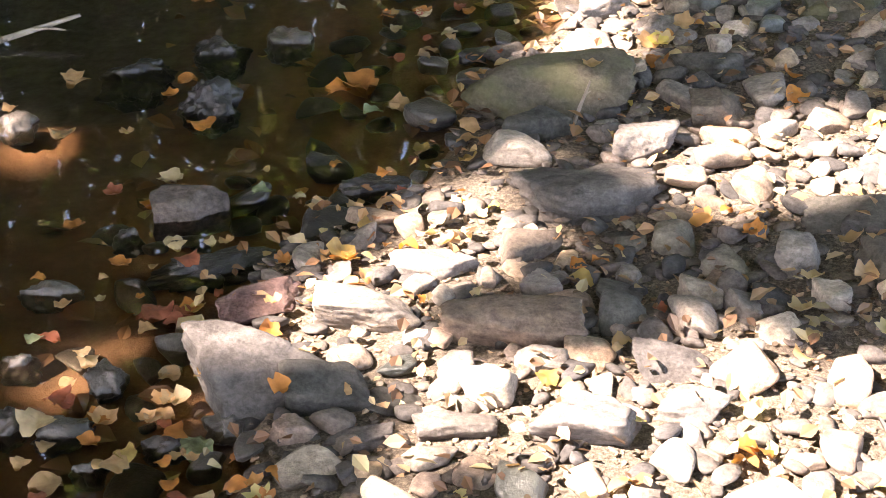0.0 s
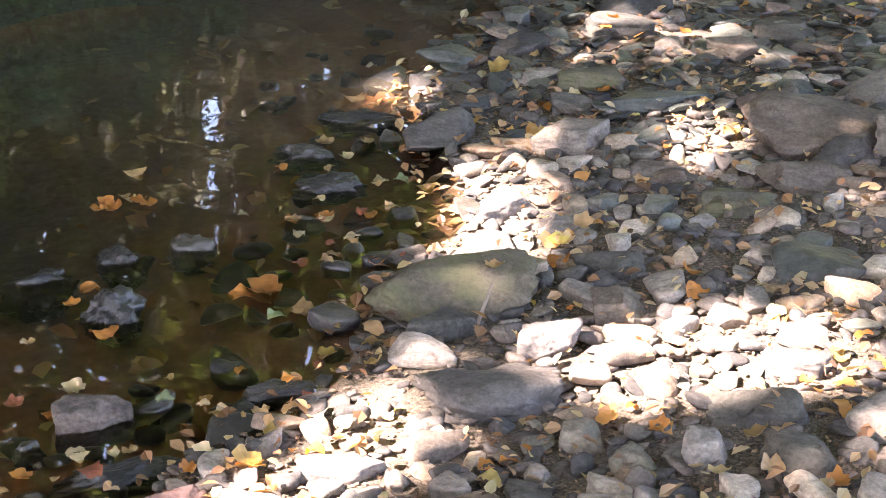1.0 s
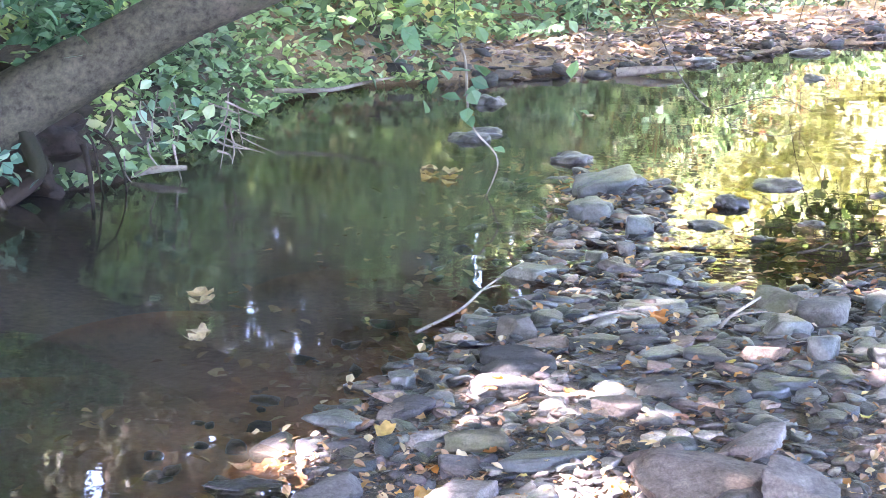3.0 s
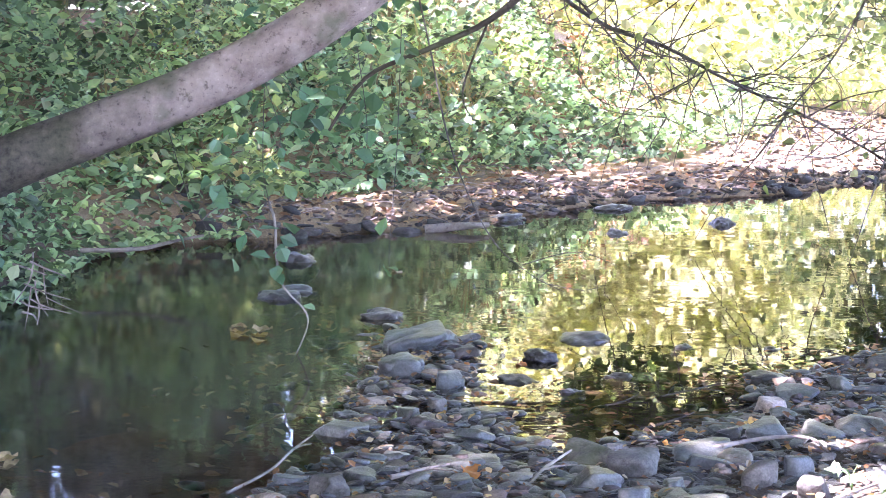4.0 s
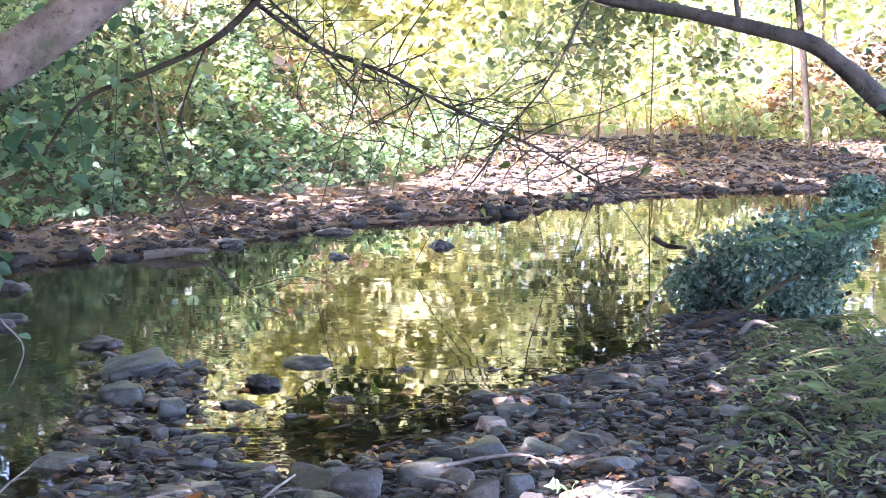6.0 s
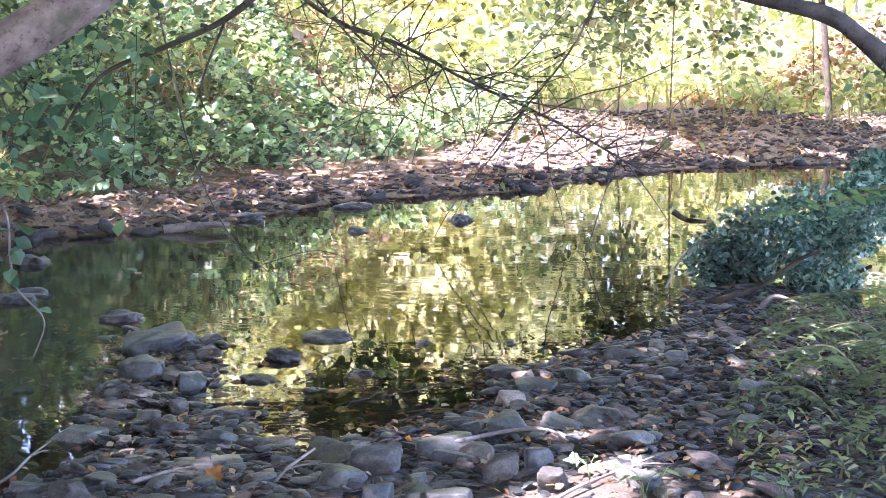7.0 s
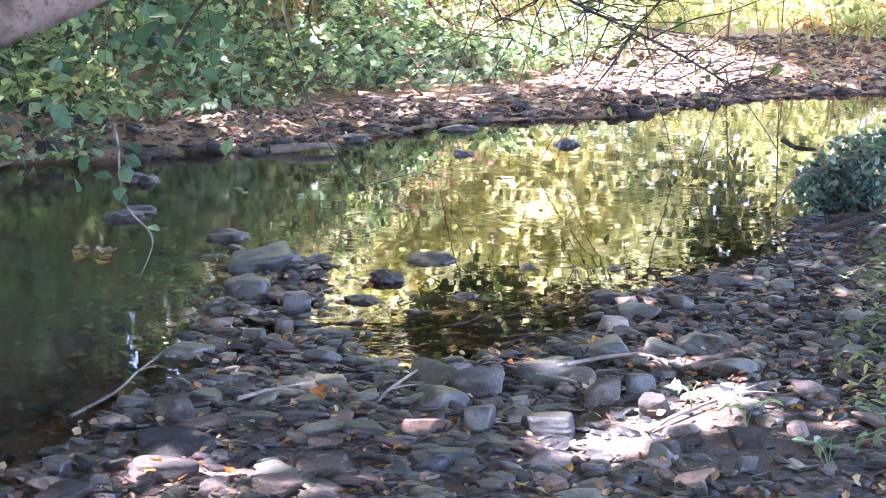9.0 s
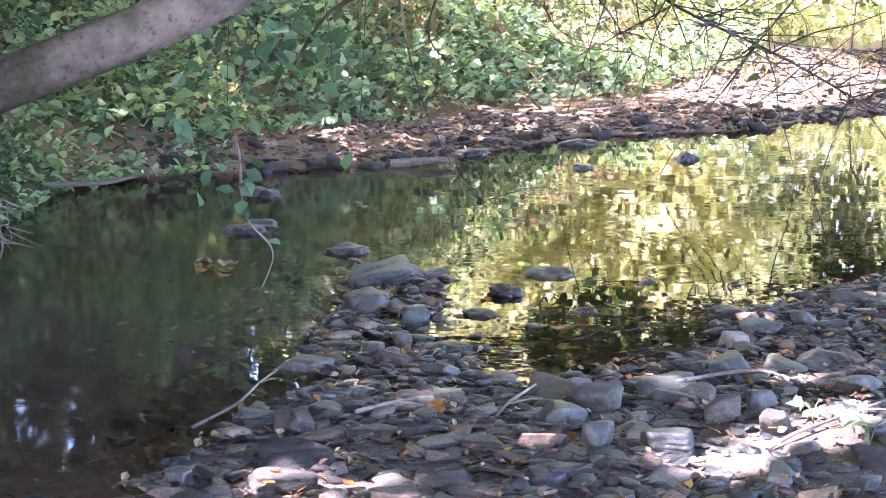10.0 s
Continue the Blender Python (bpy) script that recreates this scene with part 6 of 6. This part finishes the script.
def canopy():
    """Unseen crowns placed high over the stream to shade it, each on its own trunk away from the water."""
    rng = np.random.default_rng(81)
    feet = ((-7.5, 3.0), (-8.5, 8.5), (-10.0, 12.0), (-7.5, -2.0), (3.2, -2.5), (4.8, 4.0), (5.5, 9.0), (-2.5, -5.0), (11.5, 17.0))
    n = 136000
    gx, gy = rng.uniform(-9, 12, n), rng.uniform(-4, 27.5, n)
    z = rng.uniform(5.0, 8.5, n)
    c = np.stack([gx - 0 * z, gy, z], 1)
    c[:, 0] += SUN.x / SUN.z * z
    c[:, 1] += SUN.y / SUN.z * z
    keep = ~lets_sun(c) | (rng.random(n) < 0.01)
    keep &= ~((gy > 6.5) & (gx < 0.5) & (rng.random(n) < np.where(inside_by(FAR, gx, gy) > 2.2, 0.52, 0.45) * (inside_by(FAR, gx, gy) > 0.2)))
    keep &= (gy < 20.5) | (gx > 2.4)
    # extra unseen leaves added to keep stray sun off the stream
    more = np.stack([rng.uniform(-3.9, -1.3, 11000), rng.uniform(1.6, 7.6, 11000), rng.uniform(5.0, 8.5, 11000)], 1)
    more[:, :2] += np.array([[SUN.x / SUN.z, SUN.y / SUN.z]]) * more[:, 2:]
    # unseen leaf layer added to shade the overhanging crowns
    shade_roof = np.stack([rng.uniform(-4, 10, 12000), rng.uniform(25.9, 27.8, 12000), rng.uniform(7.5, 10.0, 12000)], 1)
    shade_roof[:, :2] += np.array([[SUN.x / SUN.z, SUN.y / SUN.z]]) * shade_roof[:, 2:]
    # unseen leaves added to block a sun spot on the leaning trunk
    spray = np.stack([rng.uniform(-2.8, -1.2, 1500), rng.uniform(8.7, 9.6, 1500), rng.uniform(5.0, 7.5, 1500)], 1)
    spray[:, :2] += np.array([[SUN.x / SUN.z, SUN.y / SUN.z]]) * spray[:, 2:]
    c = np.vstack([c[keep], more[~lets_sun(more)], shade_roof, spray])
    c = c[~sky_gap(c)]
    f = np.array(feet)
    near = np.argmin((c[:, None, 0] - f[None, :, 0]) ** 2 + (c[:, None, 1] - f[None, :, 1]) ** 2, 1)
    for k, (x, y) in enumerate(feet):
        t = tagged(new("canopy_tree"), "tall tree out of view, its leafy crown shaped to shade the stream", "tree", "trees along the stream")
        z0 = ground_z(x, y)
        t.location = (x, y, z0)
        me = mesh_np("trunk", *tube([(0, 0, -0.2), (0.1, 0, 2), (0.0, 0.1, 4.5), (0.2, 0.1, 7.5)], (0.22, 0.18, 0.14, 0.05), 10, 0.15), DARK_BARK)
        part("trunk", me, t)
        q = c[near == k]
        if len(q):
            part("crown", leaf_cloud("crown", q - (x, y, z0), rng.uniform(0.16, 0.3, len(q)), CANOPY_GREEN, rng, 0.8, 0.75), t)


canopy()


# ---- sticks, roots and leafy twigs ----
def stick(label, path, r, material, name="stick"):
    ob = tagged(new(name), label, "stick")
    ob.location = path[0]
    me = mesh_np("shaft", *tube(path, np.linspace(r, r * 0.5, len(path)), 7, 0.25), material)
    me.transform(Matrix.Translation(-Vector(path[0])))
    part("shaft", me, ob)
    a, b = Vector(path[-2]), Vector(path[-1])
    side = a + (b - a).cross(Vector((0.2, 0.1, 1))) * 0.5 + (b - a) * 0.6
    me = mesh_np("snag", *tube([a, (a + side) / 2 + Vector((0, 0, 0.004)), side], (r * 0.5, r * 0.4, r * 0.2), 6, 0.2), material)
    me.transform(Matrix.Translation(-Vector(path[0])))
    part("snag", me, ob)


stick("pale forked stick lying from the water onto a stone", [(-1.64, 6.01, 0.0), (-1.54, 6.23, 0.03), (-1.5, 6.44, 0.06), (-1.44, 6.51, 0.1)], 0.007, TWIG)
stick("bare pale stick poking out of the stream", [(-2.38, 3.1, 0.0), (-2.26, 3.2, 0.03), (-2.18, 3.27, 0.05)], 0.009, TWIG)
stick("short pale stick leaning against a dark stone", [(-0.59, 6.09, 0.04), (-0.54, 6.1, 0.1), (-0.45, 6.24, 0.14)], 0.008, TWIG)
stick("weathered stick lying on flat stones", [(-1.06, 6.04, 0.07), (-0.96, 6.13, 0.08), (-0.88, 6.21, 0.08)], 0.009, TWIG)
stick("thin brown stick lying on gravel", [(0.0, 6.55, 0.08), (0.25, 6.7, 0.1), (0.4, 6.67, 0.11), (0.46, 6.54, 0.09)], 0.01, TWIG)
stick("sunlit weathered stick lying on pale grit", [(0.33, 5.63, 0.1), (0.44, 5.79, 0.12), (0.66, 6.1, 0.12), (0.78, 6.24, 0.13)], 0.007, TWIG)
stick("pale log lying along the far water's edge", [(-2.15, 13.85, 0.02), (-1.87, 13.86, 0.05), (-1.67, 13.98, 0.05)], 0.04, TWIG, "log")
stick("bare twig reaching over the water", [(-3.9, 10.9, 0.2), (-3.54, 10.94, 0.21), (-3.34, 11.01, 0.25), (-3.14, 11.06, 0.29)], 0.016, TWIG)
stick("dark root arching at the pool edge", [(1.36, 10.9, 0.02), (1.42, 10.9, 0.16), (1.52, 10.9, 0.28), (1.68, 10.88, 0.34)], 0.009, TWIG, "root")
stick("dark broken branch under the ivy", [(1.5, 10.2, 0.04), (1.64, 10.17, 0.09), (1.82, 10.14, 0.16), (2.0, 10.1, 0.3), (2.12, 10.08, 0.36)], 0.02, DARK_BARK, "root")
stick("brown bent stick standing on the stones", [(1.75, 10.05, -0.02), (1.84, 10.03, 0.1), (1.96, 10.01, 0.08), (2.06, 9.95, 0.02)], 0.018, TWIG)
stick("dark stub sticking out of the ivy", [(1.38, 10.81, 0.5), (1.46, 10.8, 0.45), (1.58, 10.79, 0.44)], 0.02, DARK_BARK)
stick("white twig standing against the mossy boulder", [(-0.955, 3.13, 0.05), (-0.945, 3.15, 0.09), (-0.935, 3.17, 0.13)], 0.005, TWIG)


def leafy_twig(label, path, leaves, size, seed, spread=0.14, material=None):
    rng = np.random.default_rng(seed)
    branch("leafy_twig", label, [path], 0.0024, BARK_ROOT, sprays(rng, path, leaves, spread), material or HAZEL, size * 0.8)


leafy_twig("leafy green spray hanging below the trunk", [(-2.5, 10.2, 1.6), (-2.4, 10.22, 1.32), (-2.2, 10.26, 1.16), (-2.05, 10.29, 1.0)], 46, 0.13, 1, 0.2)
leafy_twig("leafy green spray hanging below the trunk", [(-1.9, 10.3, 1.7), (-1.95, 10.3, 1.4), (-2.1, 10.28, 1.1)], 34, 0.13, 2, 0.2)
leafy_twig("broad green leaves on a thin twig over the bank", [(-1.8, 9.3, 1.5), (-1.76, 9.34, 1.0), (-1.9, 9.3, 0.85), (-1.94, 9.3, 0.72)], 12, 0.11, 3, 0.1)
leafy_twig("broad green leaves on a thin twig over the bank", [(-2.3, 9.2, 1.4), (-2.2, 9.24, 1.05), (-2.28, 9.22, 0.92), (-2.45, 9.18, 0.95)], 14, 0.11, 4, 0.12)
leafy_twig("green leaves on a hanging twig above the stream", [(-2.2, 8.9, 1.3), (-2.22, 8.93, 0.9), (-2.19, 8.94, 0.69), (-2.2, 8.93, 0.5)], 12, 0.10, 5, 0.08)
leafy_twig("green leaves hanging low over the water", [(-2.7, 8.8, 1.2), (-2.6, 8.84, 0.8), (-2.5, 8.85, 0.6), (-2.45, 8.87, 0.48)], 9, 0.10, 6, 0.08)
leafy_twig("small round leaves dangling close above the pool", [(-1.5, 8.9, 1.6), (-1.52, 8.87, 1.0), (-1.56, 8.87, 0.5), (-1.55, 8.87, 0.32)], 5, 0.10, 7, 0.04)
leafy_twig("bare thin stems with a few leaves over the far bank", [(-1.64, 10.88, 2.0), (-1.24, 10.93, 1.70), (-0.63, 10.98, 1.54), (-0.29, 11.0, 1.3)], 22, 0.09, 8, 0.14, SUN_GREEN)
leafy_twig("teal green fern-like leaves growing over the roots", [(-4.42, 7.63, 0.33), (-4.27, 7.71, 0.3), (-4.13, 7.79, 0.2)], 42, 0.085, 9, 0.05, IVY_GREEN)
leafy_twig("green leaves growing over the mossy trunk base", [(-4.5, 8.0, 1.1), (-4.2, 8.0, 0.95), (-3.95, 8.05, 0.8)], 40, 0.12, 10, 0.14)
leafy_twig("teal leaves growing round the leaning limb", [(3.3, 11.6, 1.9), (3.0, 11.7, 1.55), (2.85, 11.75, 1.25), (2.9, 11.8, 0.95)], 70, 0.085, 11, 0.17)
leafy_twig("green leaves hanging over the dark roots", [(-4.1, 8.3, 1.0), (-3.85, 8.4, 0.75), (-3.7, 8.5, 0.5), (-3.6, 8.5, 0.3)], 60, 0.09, 12, 0.12, IVY_GREEN)


def twig_tangle():
    """Thin dead twigs washed against the bank below the trunk."""
    rng = np.random.default_rng(96)
    ob = tagged(new("twig_tangle"), "pale dead twigs hanging from the bank into the stream", "twigs")
    ob.location = (-3.7, 8.75, 0.0)
    for k in range(26):
        x, z = rng.uniform(-0.25, 0.33), rng.uniform(0.12, 0.5)
        y = x * 0.45 + rng.uniform(-0.12, 0.1)
        l = rng.uniform(0.1, 0.3)
        a = rng.uniform(-0.7, 0.7)
        flat = k % 3 == 0
        dx, dz = (l * math.cos(a), -0.3 * l) if flat else (0.25 * l * math.sin(a * 2), -l)
        p = [(x, y, z), (x + dx * 0.4, y + rng.normal(0, 0.02), max(z + dz * 0.5, -0.03)), (x + dx + rng.normal(0, 0.03), y + rng.normal(0, 0.03), max(z + dz, -0.05))]
        r = rng.uniform(0.003, 0.008)
        part("twig", mesh_np("twig", *tube(p, (r, r * 0.8, r * 0.4), 6, 0.3), TWIG), ob)
    part("log", mesh_np("log", *tube([(-0.22, -0.06, 0.02), (-0.1, 0.0, 0.05), (0.06, 0.03, 0.06)], (0.012, 0.02, 0.014), 8, 0.3), TWIG), ob)


twig_tangle()


def bank_twigs():
    """Dead twigs and bark strewn along the far bank."""
    rng = np.random.default_rng(98)
    s = spots_in(rng, 1500, -4.0, 3.0, 12.8, 20, lambda x, y: (inside_by(FAR, x, y) > 0.05) & (inside_by(FAR, x, y) < 2.3) & (rng.random(len(x)) < np.where(x < -1.2, 1.0, 0.45)))[:230]
    pieces = []
    for x, y in s:
        a, l, r = rng.uniform(-1.5, 1.5), rng.uniform(0.08, 0.45), rng.uniform(0.003, 0.008)
        dx, dy = 0.5 * l * math.cos(a), 0.5 * l * math.sin(a)
        z = [ground_z(x + k * dx, y + k * dy) + rng.uniform(0.01, 0.06) for k in (-1, 0, 1)]
        pieces.append(tube([(x - dx, y - dy, z[0]), (x, y + rng.normal(0, 0.03), z[1]), (x + dx, y + dy, z[2])], (r, r * 0.9, r * 0.5), 5))
    tagged(new("bank_twigs", mesh_np("bank_twigs", *join(pieces), TWIG)), "dead twigs and bark strewn along the far bank", "twigs", kind="stuff")


bank_twigs()


def grass():
    """Curved blades on the near bank and tufts on the bar."""
    rng = np.random.default_rng(91)

    def blades(name, label, s, length, material, lean):
        n = len(s)
        z = height(s[:, 0], s[:, 1])
        a = rng.uniform(0, 6.28, n) * 0.6 + 2.6
        l = length * rng.uniform(0.5, 1.3, n)
        w = 0.004 + 0.012 * l
        out = np.stack([np.cos(a), np.sin(a), 0 * a], 1)
        side = np.stack([-np.sin(a), np.cos(a), 0 * a], 1)
        up = np.array([0, 0, 1.0])
        base = np.column_stack([s, z])
        rows = []
        for t in (0, 0.4, 0.75, 1.0):
            c = base + out * (l * lean * t * t)[:, None] + up * (l * (t - 0.45 * t * t))[:, None]
            rows += [c - side * (w * (1 - t * 0.9))[:, None], c + side * (w * (1 - t * 0.9))[:, None]]
        v = np.stack(rows, 1).reshape(-1, 3)
        f = (np.arange(n)[:, None, None] * 8 + np.array([[0, 1, 3, 2], [2, 3, 5, 4], [4, 5, 7, 6]])[None]).reshape(-1, 4)
        tagged(new(name, mesh_np(name, v, f, material)), label, "grass", kind="stuff")

    s = spots_in(rng, 1500, 0.6, 6, 5.0, 10.2, lambda x, y: (inside_by(BAR, x, y) > 0.25) & (x > 0.21 * y + 0.15 * np.sin(y * 3)))
    blades("bank_grass", "long green grass blades arching on the near bank", s, 0.15, WEED_GREEN, 0.9)
    s = spots_in(rng, 900, 0.9, 6, 5.5, 10.2, lambda x, y: (inside_by(BAR, x, y) > 0.25) & (x > 0.20 * y))
    blades("dry_grass", "dry brown stalks among the grass", s, 0.18, DRY_GRASS, 1.2)
    s = spots_in(rng, 1300, -9, 10, 14, 30, lambda x, y: (inside_by(FAR, x, y) > 2.0) & (inside_by(FAR, x, y) < 7))
    blades("far_stalks", "tall dry stalks standing on the far bank", s, 0.9, DRY_GRASS, 0.8)

    s = spots_in(rng, 420, -6.0, -2.3, 18.0, 23, lambda x, y: inside_by(FAR, x, y) > 2.0)
    blades("dry_vines", "dry tan stems and vines behind the undergrowth", s, 1.5, DRY_GRASS, 0.7)


grass()


def bramble_spray(label, path, size, seed, material):
    """An arching stem with leaves set in pairs along it, each leaf a part."""
    rng = np.random.default_rng(seed)
    ob = tagged(new("bramble_spray"), label, "plant")
    ob.location = path[0]
    p = np.array(path) - np.array(path[0])
    part("stem", mesh_np("stem", *tube(p, np.linspace(0.005, 0.0015, len(p)), 6, 0.1), DRY_GRASS), ob)
    n = int(14 + rng.integers(6))
    leaf = leaf_cloud("leaf", [(0.45, 0, 0)], 1.0, material, np.random.default_rng(2), 3.0, 0.45)
    for k in range(n):
        t = (0.15 + 0.85 * k / (n - 1)) * (len(p) - 1.001)
        i = int(t)
        q = p[i] * (1 - t + i) + p[i + 1] * (t - i)
        d = p[i + 1] - p[i]
        for sign in (-1, 1):
            l = part("leaf", leaf, ob)
            s = size * rng.uniform(0.7, 1.2) * (1.1 - 0.5 * k / n)
            l.matrix_local = pose(*q, rng.uniform(-25, 25), rng.uniform(-10, 25), math.degrees(math.atan2(d[1], d[0])) + sign * rng.uniform(40, 75)) @ Matrix.Diagonal((s, s, s, 1))


def near_bank_sprays():
    rng = np.random.default_rng(99)
    for k in range(24):
        y = rng.uniform(6.4, 9.4)
        x = 0.2 * y + rng.uniform(0.1, 1.0)
        z, l, a = ground_z(x, y), rng.uniform(0.35, 0.7), rng.uniform(2.7, 3.9)
        c, s, h = math.cos(a) * l, math.sin(a) * l * 0.5, rng.uniform(0.1, 0.24)
        bramble_spray("low green leafy spray arching over the stones", [(x, y, z), (x + 0.3 * c, y + 0.3 * s, z + h), (x + 0.7 * c, y + 0.7 * s, z + h * 0.9), (x + c, y + s, z + 0.35 * h)], 0.075, 400 + k, WEED_GREEN)
    bramble_spray("flat green spray of leaves hanging near the ivy", [(2.3, 7.7, 1.02), (2.0, 7.75, 0.95), (1.7, 7.82, 0.86), (1.42, 7.87, 0.79)], 0.13, 450, HAZEL)
    bramble_spray("flat green spray of leaves hanging near the ivy", [(2.4, 8.4, 0.9), (2.1, 8.45, 0.84), (1.85, 8.5, 0.72)], 0.12, 451, HAZEL)


near_bank_sprays()


def bar_plant(x, y, n, seed):
    rng = np.random.default_rng(seed)
    p = tagged(new("seedling"), "small green seedling growing between the stones", "plant")
    z = ground_z(x, y)
    p.location = (x, y, z)
    for k in range(n):
        a, l = rng.uniform(0, 6.28), rng.uniform(0.06, 0.11)
        q = [(0, 0, 0), (0.3 * l * math.cos(a), 0.3 * l * math.sin(a), 0.8 * l), (l * math.cos(a), l * math.sin(a), l)]
        part("stem", mesh_np("stem", *tube(q, (0.002, 0.0015, 0.001), 5), SHADE_GREEN), p)
        part("leaf", leaf_cloud("leaf", [(l * math.cos(a), l * math.sin(a), l)], 0.06, SHADE_GREEN, rng, 1.0, 0.4), p)


for i, (x, y) in enumerate(((0.66, 5.75), (0.5, 5.98), (0.95, 5.4), (0.85, 5.25), (1.1, 5.7))):
    bar_plant(x, y, 5, 300 + i)


def pool_debris():
    """Leaves and fine twigs that have drifted to the near edge of the pool."""
    rng = np.random.default_rng(97)
    s = spots_in(rng, 900, -0.7, 1.3, 6.7, 9.3, lambda x, y: (inside_by(BAR, x, y) < 0.02) & (inside_by(BAR, x, y) > -0.5 * rng.random(len(x)) ** 1.5))
    c = np.column_stack([s, np.full(len(s), 0.004) + rng.uniform(0, 0.006, len(s))])
    tagged(new("floating_litter", leaf_cloud("floating_litter", c, rng.uniform(0.02, 0.06, len(c)), LITTER_FINE, rng, 5.0, 0.6)), "brown leaf bits drifted to the pool edge", "leaf litter", kind="stuff")
    for k in range(14):
        x, y = rng.uniform(-0.5, 0.7), rng.uniform(7.2, 8.3)
        if inside_by(BAR, np.array([x]), np.array([y]))[0] > 0.05:
            continue
        a, l = rng.uniform(-0.5, 0.6), rng.uniform(0.12, 0.35)
        p = [(x, y, 0.0), (x + 0.5 * l * math.cos(a), y + 0.5 * l * math.sin(a), rng.uniform(0.005, 0.03)), (x + l * math.cos(a + 0.2), y + l * math.sin(a + 0.2), rng.uniform(0.0, 0.04))]
        stick("thin dark twig floating at the pool edge", p, rng.uniform(0.004, 0.008), DARK_BARK)


pool_debris()
